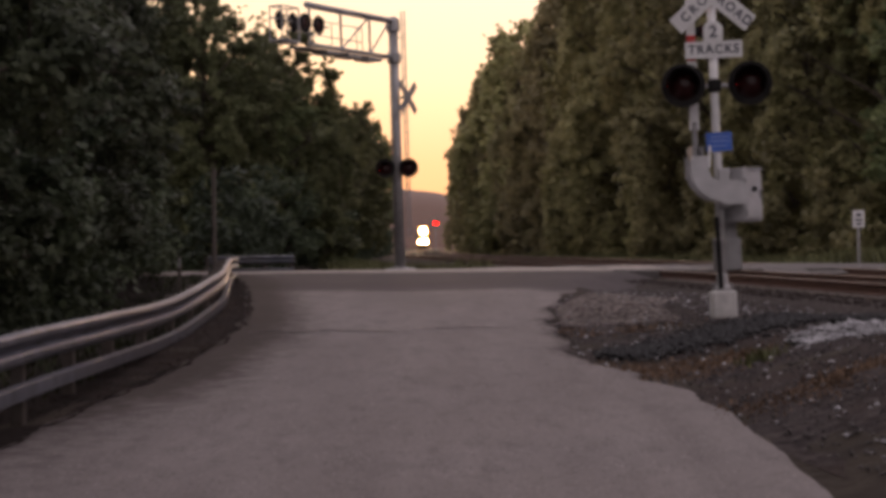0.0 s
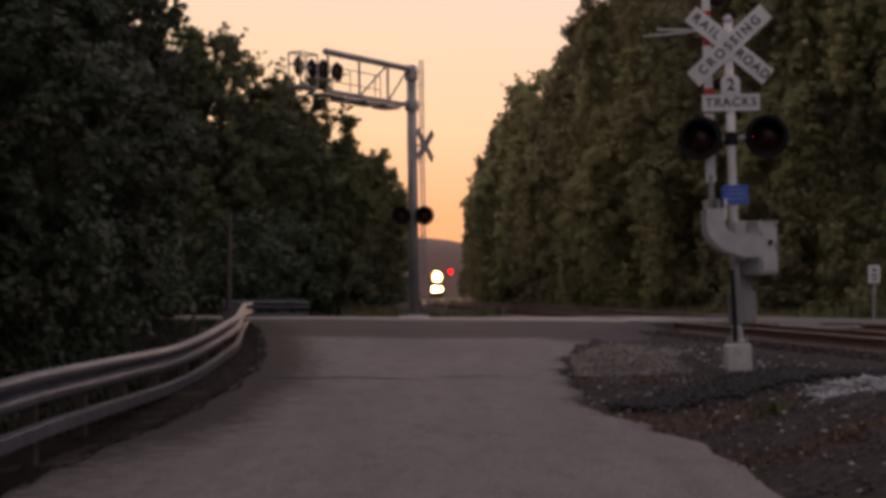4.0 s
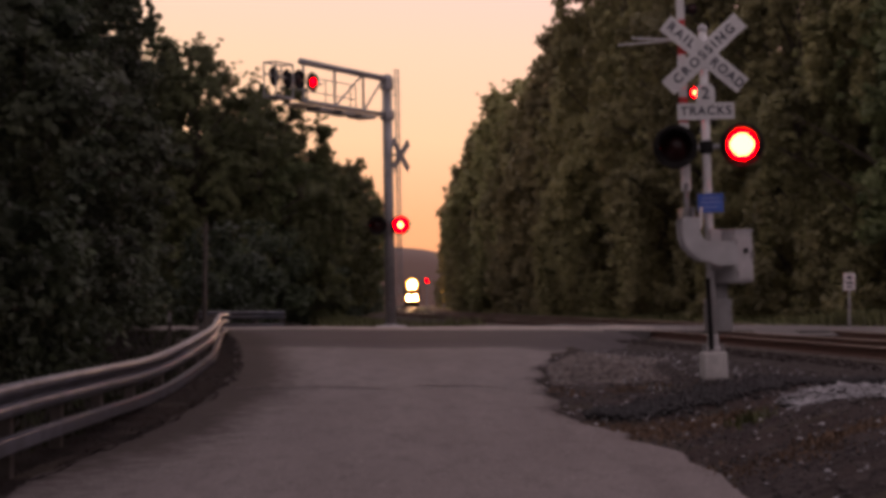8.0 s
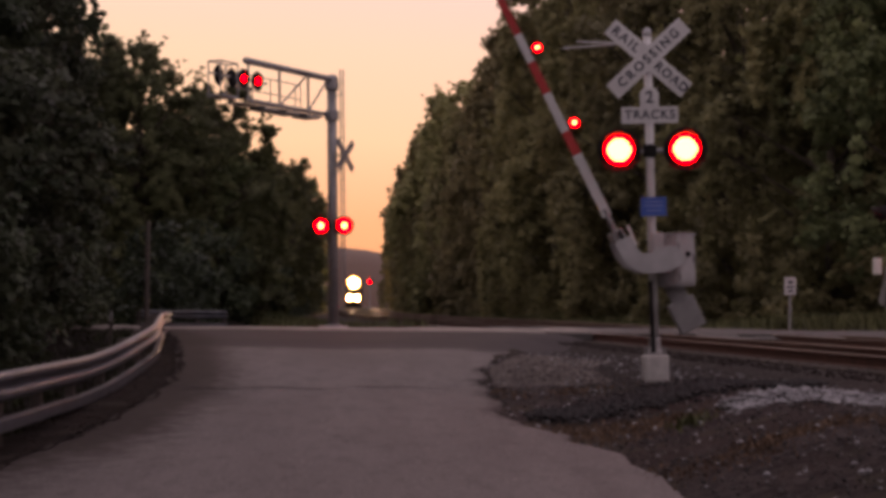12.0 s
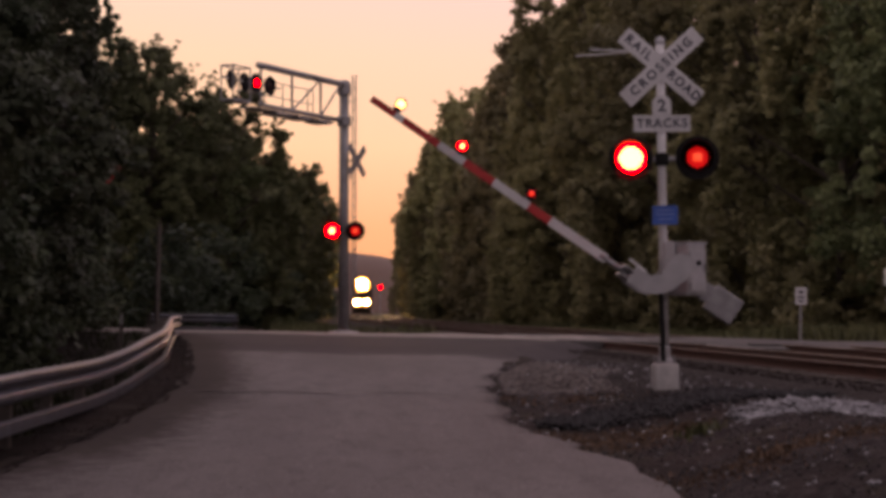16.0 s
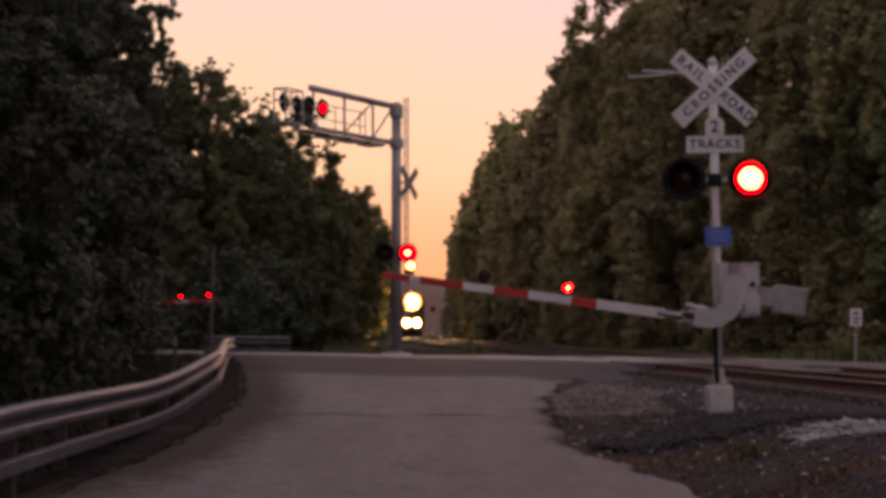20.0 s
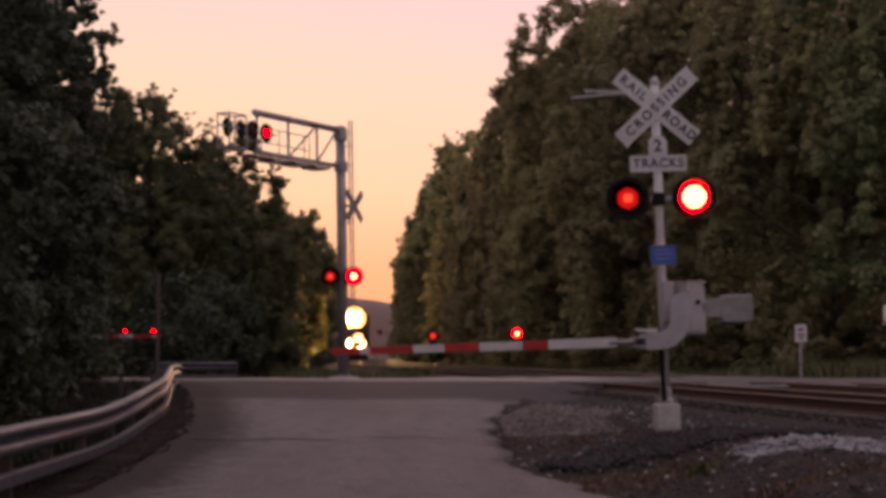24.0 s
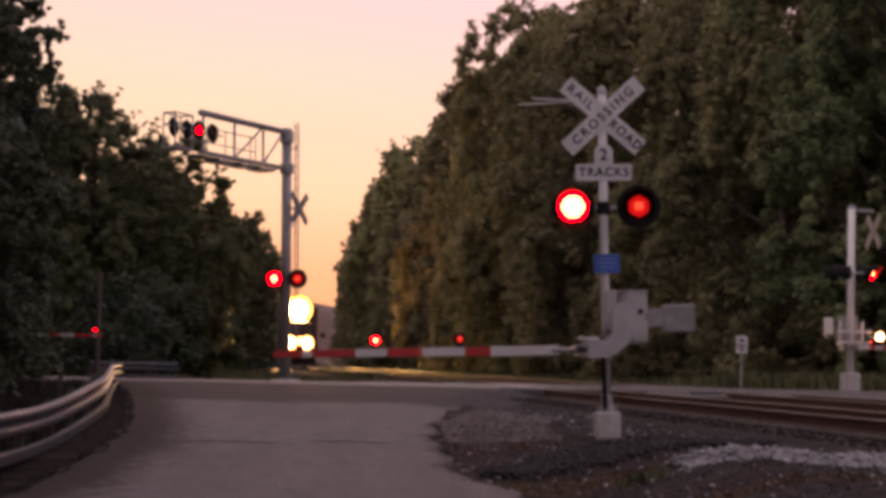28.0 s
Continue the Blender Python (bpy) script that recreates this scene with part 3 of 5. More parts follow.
def gate_arm(parent, pivot, stripes, length, drop, first, lights, mirrored=False, lamp=0.34, drum=None):
    """A gate arm in its lowered pose, pointing to -X from the pivot, which is the part's origin."""
    side = []
    for y in (-0.265, 0.235):
        bm = bmesh.new()
        out = [(0.16, -0.12), (0.16, 0.10), (0.02, 0.14), (-0.09, 0.10), (-0.13, 0.02), (-0.135, -0.22), (-0.17, -drop + 0.15), (-0.24, -drop + 0.12), (-0.43, -drop + 0.11), (-0.43, -drop - 0.10), (-0.20, -drop - 0.10), (-0.09, -drop - 0.06), (0.03, -drop + 0.04), (0.09, -drop + 0.13), (0.12, -0.2)]
        f = bm.faces.new([bm.verts.new((x, y, z)) for x, z in out])
        r = bmesh.ops.extrude_face_region(bm, geom=[f])
        bmesh.ops.translate(bm, vec=(0, 0.03, 0), verts=[v for v in r["geom"] if isinstance(v, bmesh.types.BMVert)])
        bmesh.ops.recalc_face_normals(bm, faces=bm.faces)
        side.append(bm)
    arm = part("gate_arm", side[0], M_SILVER, parent, "red and white striped gate arm", pivot)
    part("arm_bracket", side[1], M_SILVER, arm, "rear steel plate that holds the arm")
    part("arm_tube", tube((-0.36, 0, -drop), (-0.85, 0, -drop), 0.035), M_GALV, arm)
    for z in (0.05, -0.06):
        part("clamp", box((-0.48, 0, -drop + z), (0.14, 0.50, 0.03), None, 0.006), M_GALV, arm, "bright galvanised clamp")
    part("release_lever", box((-0.42, -0.20, -drop + 0.135), (0.26, 0.04, 0.035), Matrix.Rotation(radians(4), 4, "Y"), 0.008), M_WHITE, arm, "pale release lever")
    x, k = -first, 0
    while x > -length:
        w = stripes[min(k, len(stripes) - 1)]
        a = max(x - w, -length)
        h = 0.125 - 0.045 * (-x / length)
        b = part("arm_stripe", box(((x + a) / 2, 0, -drop), (x - a, 0.035, h), None, 0.004), M_WHITE if k % 2 == 0 else M_RED, arm, "white stripe" if k % 2 == 0 else "red stripe")
        x, k = a, k + 1
    for y in (0.20, 0.285):
        part("counterweight_arm", box((0.50, y, -0.06), (0.86, 0.02, 0.22), None, 0.008), M_GALV, arm, "grey steel counterweight arm")
    part("counterweight", box((0.76, 0.243, -0.07), (0.40, 0.12, 0.34), None, 0.02), M_GALV, arm)
    for lx, phase in lights:
        part("arm_lamp", lathe([(0.02, 0.0), (0.05, 0.0), (0.055, 0.03), (0.03, 0.05), (0.02, 0.06)], 14, "Z"), M_BLACK, arm, "small lamp on the arm", pose(lx, 0.05, -drop + 0.05))
        part("lamp_cup", arm_cup_me, M_BLACK, arm, "", pose(lx, 0.05, -drop + 0.15, 0, 0, 180 if mirrored else 0) @ Matrix.Scale(lamp, 4))
        ball = drum is None and phase != 2
        d = part("arm_lens", far_ball_me if ball else drum or tip_drum_me, M_LENS, arm, "red lens with lit and dark sides", pose(lx, 0.05 + (0.1 * lamp if ball else 0), -drop + 0.15, 0, 0, 180 if mirrored else 0) @ Matrix.Scale(lamp * (0.92 if ball else 1.0), 4))
        DRUMS.append((d, phase, ball))
    return arm


def foundation(parent, w, h):
    bm = box((0, 0, h / 2), (w, w, h), None, 0.03)
    ob = part("foundation", bm, M_CONC, parent, "pale concrete block")
    for x in (-1, 1):
        for y in (-1, 1):
            part("anchor_bolt", tube((x * w * 0.33, y * w * 0.33, h), (x * w * 0.33, y * w * 0.33, h + 0.09), 0.016, None, 8), M_GALV, parent)
    return ob


def mechanism(parent, m, w=0.34, d=0.42, h=0.62):
    b = part("gate_mechanism", box((0, 0, 0), (w, d, h), None, 0.03), M_SILVER, parent, "grey steel drive box of the gate", m)
    part("box_door", box((0, -d / 2 - 0.008, -0.02), (w * 0.86, 0.02, h * 0.8), None, 0.008), M_SILVER, b)
    part("box_lid", box((0, 0, h / 2 + 0.012), (w * 1.06, d * 1.06, 0.03), None, 0.008), M_SILVER, b)
    part("latch", box((w * 0.34, -d / 2 - 0.026, 0.02), (0.03, 0.02, 0.10), None, 0.005), M_GALV, b, "small steel door latch")
    for z in (-0.2, 0.18):
        part("hinge", tube((-w * 0.43, -d / 2 - 0.02, z - 0.04), (-w * 0.43, -d / 2 - 0.02, z + 0.04), 0.012, None, 8), M_GALV, b)
    part("shaft_hub", tube((0, -d / 2 - 0.05, 0.08), (0, d / 2 + 0.06, 0.08), 0.030), M_BLACK, b)
    return b


STRIPES = [0.83, 0.31, 0.52, 0.42, 0.38, 0.52, 0.12, 0.35]


def road_signal():
    """The signal with gate beside the lane; its origin is at the foot of its foundation."""
    s = thing("crossing_signal", pose(3.32, 21.8, 0.70, 0, -1.75, 0), "white crossing signal mast with crossbuck, flashing lights and gate", "crossing signal", "crossing signals")
    foundation(s, 0.295, 0.33)
    part("mast_base", lathe([(0.11, 0.33), (0.11, 0.36), (0.075, 0.40), (0.07, 0.52), (0.055, 0.53)], 18, "Z"), M_SILVER, s)
    part("mast", tube((0, 0, 0.4), (0, 0, 4.22), 0.053, None, 20), M_WHITE, s, "white tubular mast", smooth=True)
    part("mast_cap", lathe([(0.06, 4.2), (0.062, 4.24), (0.045, 4.28), (0.01, 4.30)], 16, "Z"), M_SILVER, s)
    crossbuck(s, pose(0, -0.085, 3.92))
    p2 = part("number_plate_board", plate([(-0.115, -0.12), (0.115, -0.12), (0.115, 0.06), (0.08, 0.11), (0.04, 0.13), (-0.04, 0.13), (-0.08, 0.11), (-0.115, 0.06)], 0.01), M_WHITE, s, "white board with the track count", pose(0, -0.075, 3.44))
    words("lettering", "2", 0.2, p2, pose(0, -0.003, 0) @ FACE, M_LETTER)
    p3 = part("tracks_board", plate([(-0.345, -0.1), (0.345, -0.1), (0.345, 0.1), (-0.345, 0.1)], 0.01), M_WHITE, s, "white board below the count", pose(0.0, -0.075, 3.23))
    words("lettering", "TRACKS", 0.15, p3, pose(0, -0.003, 0) @ FACE, M_LETTER, wide=0.16)
    part("crossarm", tube((-0.40, 0.02, 2.80), (0.40, 0.02, 2.80), 0.03), M_SILVER, s)
    part("junction_box", lathe([(0.06, 2.72), (0.085, 2.74), (0.085, 2.86), (0.06, 2.88)], 16, "Z"), M_BLACK, s)
    for x, ph in ((-0.40, 0), (0.40, 1)):
        flasher(s, pose(x, -0.20, 2.80, 0, 0, -8.6), ph)
        part("lamp_arm", tube((x, 0.02, 2.80), (x, 0.10, 2.80), 0.025), M_BLACK, s)
    bl = part("blue_notice", plate([(-0.155, -0.115), (0.155, -0.115), (0.155, 0.115), (-0.155, 0.115)], 0.008), M_BLUE, s, "small blue notice with white bars", pose(0.02, -0.07, 2.12))
    for z, w in ((0.06, 0.22), (0.01, 0.24), (-0.05, 0.18)):
        part("notice_bar", box((0, -0.003, z), (w, 0.003, 0.016), None, 0), M_NOTICE, bl)
    # bracket bars at the top, reaching out sideways
    for z0, z1, x1 in ((4.13, 4.08, -1.02), (4.12, 4.16, -0.85)):
        part("bracket_bar", tube((-0.15, 0.06, z0), (x1, 0.10, z1), 0.012, None, 8), M_WHITE, s, "thin white bar reaching out")
    mechanism(s, pose(0.29, 0.02, 1.455, 0, 0, 38), 0.33, 0.33)
    part("mounting_plate", box((0.06, 0, 1.55), (0.14, 0.22, 0.5), None, 0.012), M_SILVER, s)
    part("cable_hose", tube((-0.03, -0.09, 0.36), (-0.05, -0.10, 1.22), 0.03), M_BLACK, s, "black cable hose down the mast")
    arm = gate_arm(s, pose(0.18, 0.0, 1.52, 0, 0, 0), STRIPES, 4.2, 0.44, 0.755, [(-1.95, 1), (-2.97, 0), (-3.87, 2)])
    return s, arm


NEAR, NEAR_ARM = road_signal()


def side_signal():
    """The signal across the tracks, turned away towards its own road."""
    s = thing("crossing_signal", pose(13.2, 45.7, 1.0, 0, -0.6, 95), "pale crossing signal mast with flashing lights and gate beyond the tracks", "crossing signal", "crossing signals")
    foundation(s, 0.42, 0.5)
    part("mast", tube((0, 0, 0.5), (0, 0, 4.75), 0.092, None, 18), M_HEADLIT, s, "pale tubular mast", smooth=True)
    part("mast_cap", lathe([(0.10, 4.72), (0.105, 4.76), (0.05, 4.80)], 16, "Z"), M_SILVER, s)
    part("sign_bracket", box((0.0, -0.3, 4.68), (0.06, 0.6, 0.06), None, 0.01), M_SILVER, s)
    crossbuck(s, pose(0, -0.6, 4.15), False, M_GALV)
    part("crossarm", tube((-0.42, 0.0, 3.05), (0.42, 0.0, 3.05), 0.03), M_SILVER, s)
    for x, ph in ((-0.42, 0), (0.42, 1)):
        flasher(s, pose(x, -0.40, 3.05, 0, 0, -48), ph, 0.9, 1.0, arm_drum_me)
        flasher(s, pose(x, 0.36, 3.05, 0, 0, 150), 1 - ph, 0.9, 1.0, arm_drum_me)
        part("lamp_arm", tube((x, -0.36, 3.05), (x, 0.32, 3.05), 0.022), M_SILVER, s)
    mechanism(s, pose(0.20, 0.0, 1.62))
    for y in (-0.30, 0.30):
        part("bracket_side", box((-0.05, y, 1.52), (0.06, 0.05, 0.62), None, 0.015), M_HEADLIT, s, "white steel gate bracket")
    for z in (1.28, 1.56):
        part("bracket_bar", box((-0.30, 0.0, z), (0.05, 0.9, 0.05), None, 0.012), M_HEADLIT, s)
    # glowing disc turned to the camera, added in place of a glint on the arm
    part("amber_glint", lathe([(0.05, 0.0), (0.09, -0.02), (0.085, -0.05), (0.02, -0.07)], 16), M_GLINT, s, "glowing amber disc added for a glint on the arm", pose(-0.36, -0.64, 1.44, 0, 0, -95) @ Matrix.Scale(1.2, 4))
    part("glint_stem", tube((-0.33, -0.3, 1.44), (-0.33, -0.62, 1.44), 0.02, None, 8), M_SILVER, s)
    part("relay_box", box((0.1, 0.56, 1.70), (0.22, 0.18, 0.42), None, 0.03), M_HEADLIT, s, "small white relay box")
    arm = gate_arm(s, pose(0.20, 0.0, 1.62), STRIPES, 4.2, 0.45, 0.755, [(-1.95, 1), (-2.97, 0), (-3.87, 2)])
    return s, arm


SIDE, SIDE_ARM = side_signal()


def left_signal():
    """The gate among the trees on the far side of the left-hand road."""
    s = thing("crossing_signal", pose(-10.6, 50.5, 0.85), "dim crossing gate in the shade of the trees", "crossing signal", "crossing signals")
    foundation(s, 0.4, 0.35)
    part("mast", tube((0, 0, 0.35), (0, 0, 4.3), 0.055, None, 16), M_SILVER, s, "grey tubular mast")
    mechanism(s, pose(0.2, 0.0, 1.4))
    arm = gate_arm(s, pose(0.2, 0.0, 1.69, 0, 0, 180), STRIPES, 4.0, 0.42, 0.755, [(-3.0, 1), (-3.79, 2)], True, 0.18, red_drum_me)
    return s, arm


LEFT, LEFT_ARM = left_signal()


def cantilever():
    """The tall pole with a truss arm that carries lights over the road. Arm along the local -X."""
    yaw = math.degrees(math.atan2(0.885, 0.465))
    s = thing("cantilever_signal", pose(-1.36, 51.6, 0.98, 0, -1.1, 0) @ pose(0, 0, 0, 0, 0, yaw), "tall grey cantilever signal with a truss arm, platform and flashing lights", "crossing signal", "crossing signals")
    part("foundation", lathe([(0.45, -0.5), (0.45, -0.02), (0.42, 0.01)], 20, "Z"), M_CONC, s)
    part("base_flange", lathe([(0.26, 0.01), (0.26, 0.05), (0.16, 0.06)], 20, "Z"), M_GALV, s)
    part("pole", tube((0, 0, 0.01), (0, 0, 7.12), 0.15, 0.135, 22), M_GALV, s, "grey galvanised steel pole", smooth=True)
    part("pole_cap", lathe([(0.17, 6.75), (0.19, 6.78), (0.19, 7.08), (0.12, 7.18), (0.02, 7.2)], 20, "Z"), M_GALV, s)
    zt, zb, L = 7.06, 6.02, 4.55
    part("top_chord", tube((-0.1, 0, zt), (-L - 0.08, 0, zt), 0.088, None, 16), M_GALV, s, "thick round steel chord", smooth=True)
    part("bottom_chord", tube((-0.1, 0, zb), (-L, 0, zb), 0.062, None, 16), M_GALV, s, "round steel chord", smooth=True)
    part("collar", lathe([(0.18, zb - 0.14), (0.2, zb - 0.12), (0.2, zb + 0.12), (0.18, zb + 0.14)], 20, "Z"), M_GALV, s)
    for x in (-1.35, -2.9, -L + 0.05):
        part("truss_post", tube((x, 0, zb), (x, 0, zt), 0.035, None, 10), M_GALV, s)
    for a, b in ((-0.2, -1.35), (-2.9, -1.35)):
        part("truss_diagonal", tube((a, 0, zt) if a > b else (a, 0, zb), (b, 0, zb) if a > b else (b, 0, zt), 0.028, None, 10), M_GALV, s)
    part("walkway", box((-2.5, 0.36, zb - 0.06), (4.4, 0.45, 0.035), None, 0.008), M_GALV, s, "steel grating walkway")
    for x in (-0.95, -2.05, -3.15):
        part("walkway_bracket", box((x - 0.2, 0.2, zb - 0.13), (0.72, 0.5, 0.10), None, 0.02), M_GALV, s)
    for z in (0.42, 0.82):
        part("handrail", tube((-0.7, 0.62, zb + z), (-4.7, 0.62, zb + z), 0.016, None, 8), M_GALV, s)
    for x in (-0.7, -1.0, -1.9, -2.35, -3.3):
        part("handrail_post", tube((x, 0.62, zb - 0.05), (x, 0.62, zb + 0.82), 0.016, None, 8), M_GALV, s)
    part("platform", box((-5.63, 0.05, zb - 0.02), (0.86, 0.40, 0.05), None, 0.01), M_GALV, s, "end platform of the walkway")
    for x in (-5.22, -6.04):
        for y in (-0.13, 0.23):
            part("platform_post", tube((x, y, zb - 0.05), (x, y, zb + 0.87), 0.022, None, 8), M_GALV, s)
    for z in (0.0, 0.87):
        for y in (-0.13, 0.23):
            part("platform_rail", tube((-5.22, y, zb + z), (-6.04, y, zb + z), 0.022, None, 8), M_GALV, s)
        for x in (-5.22, -6.04):
            part("platform_rail", tube((x, -0.13, zb + z), (x, 0.23, zb + z), 0.022, None, 8), M_GALV, s)
    # two lamps look down the lane, two the other way
    for x, ph in ((-4.80, 0), (-4.12, 1)):
        flasher(s, pose(x, -0.06, zt - 0.50, 0, 0, -2), ph, 1.0, 0.72, spot_drum_me, 0.5)
    for x in (-5.84, -5.20):
        flasher(s, pose(x, 0.06, zt - 0.52, 0, 0, 185), None, 1.0, 0.72, dark_drum_me, 0.4)
    part("lamp_bar", tube((-3.55, 0.0, zt - 0.51), (-6.35, 0.0, zt - 0.51), 0.028), M_GALV, s)
    q = Matrix.Rotation(radians(-yaw), 4, "Z")
    crossbuck(s, q @ pose(0.36, -0.05, 4.88, 0, 0, yaw + 180), False, M_GALV)
    part("sign_bracket", tube((0, 0, 4.88), q @ Vector((0.36, -0.05, 4.88)), 0.03, None, 8), M_GALV, s)
    for x, ph in ((-0.33, 0), (0.33, 1)):
        flasher(s, q @ pose(x, -0.26, 2.86), ph, 1.04)
    part("crossarm", tube(q @ Vector((-0.33, 0.0, 2.86)), q @ Vector((0.33, 0.0, 2.86)), 0.03), M_GALV, s)
    for x in (0.24, 0.33):
        part("ladder_rail", tube(q @ Vector((x, 0.12, 0.9)), q @ Vector((x, 0.12, 7.35)), 0.022, None, 8), M_GALV, s)
    for k in range(20):
        z = 1.1 + 0.31 * k
        part("ladder_rung", tube(q @ Vector((0.24, 0.12, z)), q @ Vector((0.33, 0.12, z)), 0.013, None, 6), M_GALV, s)
    for z in (2.2, 4.4, 6.6):
        part("ladder_clip", tube((0, 0, z), q @ Vector((0.28, 0.12, z)), 0.016, None, 6), M_GALV, s)
    return s


cantilever()


# ---------------------------------------------------------------- guard rails
W_BEAM = [(0.0, 0.0), (0.042, -0.006), (0.062, -0.014), (0.074, -0.030), (0.076, -0.062), (0.064, -0.080), (0.004, -0.118), (0.004, -0.132), (0.066, -0.166), (0.076, -0.182), (0.076, -0.216), (0.066, -0.236), (0.02, -0.256), (0.0, -0.260)]
RUB = [(0.0, -0.408), (0.07, -0.411), (0.074, -0.418), (0.074, -0.516), (0.07, -0.523), (0.0, -0.526)]


def beam_mesh(rows, prof, name):
    """A thin profile swept along rows of (x, y, top z), its ridges towards the lane."""
    v, n = [], len(prof)
    for i, (x, y, z) in enumerate(rows):
        x0, y0, _ = rows[max(0, i - 1)]
        x1, y1, _ = rows[min(len(rows) - 1, i + 1)]
        d = Vector((x1 - x0, y1 - y0)).normalized()
        for o, h in prof:
            v.append((x + d.y * o, y - d.x * o, z + h))
    f = [(j * n + i, (j + 1) * n + i, (j + 1) * n + i + 1, j * n + i + 1) for j in range(len(rows) - 1) for i in range(n - 1)]
    return raw_mesh(name, v, f, M_RAILBEAM)


def guard_rail(knots, spacing, label):
    ky = [k[0] for k in knots]
    t = thing("guard_rail", Matrix(), label, "guard rail", "guard rails")
    n = int((ky[-1] - ky[0]) / spacing)
    pts = []
    for i in range(n * 4 + 1):
        s = ky[0] + (ky[-1] - ky[0]) * i / (n * 4)
        pts.append(tuple(float(np.interp(s, ky, [k[j] for k in knots])) for j in (1, 2, 3)))
    pts = [tuple(sum(pts[min(len(pts) - 1, max(0, i + q))][c] for q in (-2, -1, 0, 1, 2)) / 5 for c in range(3)) for i in range(len(pts))]
    for k in range(n):
        for nm, prof, lab in (("beam", W_BEAM, "corrugated galvanised beam"), ("rub_rail", RUB, "flat lower rail")):
            b = part(nm, beam_mesh(pts[k * 4:k * 4 + 5], prof, nm), M_RAILBEAM, t, lab)
            b.modifiers.new("thick", "SOLIDIFY").thickness = 0.004
    for k in range(n + 1):
        x, y, z = pts[k * 4]
        a = pts[max(0, k * 4 - 1)]
        b = pts[min(len(pts) - 1, k * 4 + 1)]
        d = Vector((b[0] - a[0], b[1] - a[1])).normalized()
        px, py = x - d.y * 0.16, y + d.x * 0.16
        zg = ground_z(px, py) - 0.3
        ang = math.degrees(math.atan2(d.y, d.x))
        part("post", box((0, 0, (z - 0.03 + zg) / 2), (0.15, 0.10, z - 0.03 - zg), None, 0.008), M_POST, t, "", pose(px, py, 0, 0, 0, ang))
        part("block", box((0, 0, z - 0.14), (0.12, 0.14, 0.24), None, 0.01), M_POST, t, "", pose(x - d.y * 0.06, y + d.x * 0.06, 0, 0, 0, ang))
    return t


guard_rail([(0, -3.35, 3, 0.75), (11, -3.35, 14, 0.98), (18, -3.35, 21, 0.985), (19.5, -3.3, 22.5, 1.06), (24, -3.4, 27, 1.26), (34, -4.5, 37, 1.40), (41, -5.15, 44, 1.38)], 1.905, "long corrugated steel guard rail along the lane")
guard_rail([(0, -7.9, 58.5, 1.36), (3.4, -5.0, 60.2, 1.36)], 1.1, "short corrugated guard rail end beyond the road")


# ---------------------------------------------------------------- small sign, post, train
def small_sign():
    s = thing("small_sign", pose(10.45, 46.0, 0.98), "small white metal sign on a thin post", "sign")
    part("post", box((0, 0, 0.65), (0.06, 0.04, 1.3), None, 0.005), M_GALV, s)
    b = part("board", plate([(-0.15, -0.22), (0.15, -0.22), (0.15, 0.22), (-0.15, 0.22)], 0.006), M_WHITE, s, "", pose(0, -0.03, 1.2))
    for z, w, h in ((0.10, 0.12, 0.08), (-0.03, 0.18, 0.05), (-0.13, 0.14, 0.05)):
        part("sign_bar", box((0, -0.003, z), (w, 0.003, h), None, 0), M_LETTER, b)


small_sign()
pst = thing("wooden_post", pose(-6.6, 51.0, 0.85), "thin weathered grey post among the trees", "post")
part("shaft", tube((0, 0, -0.3), (0.02, 0, 3.05), 0.075, 0.06, 12), M_POST, pst)


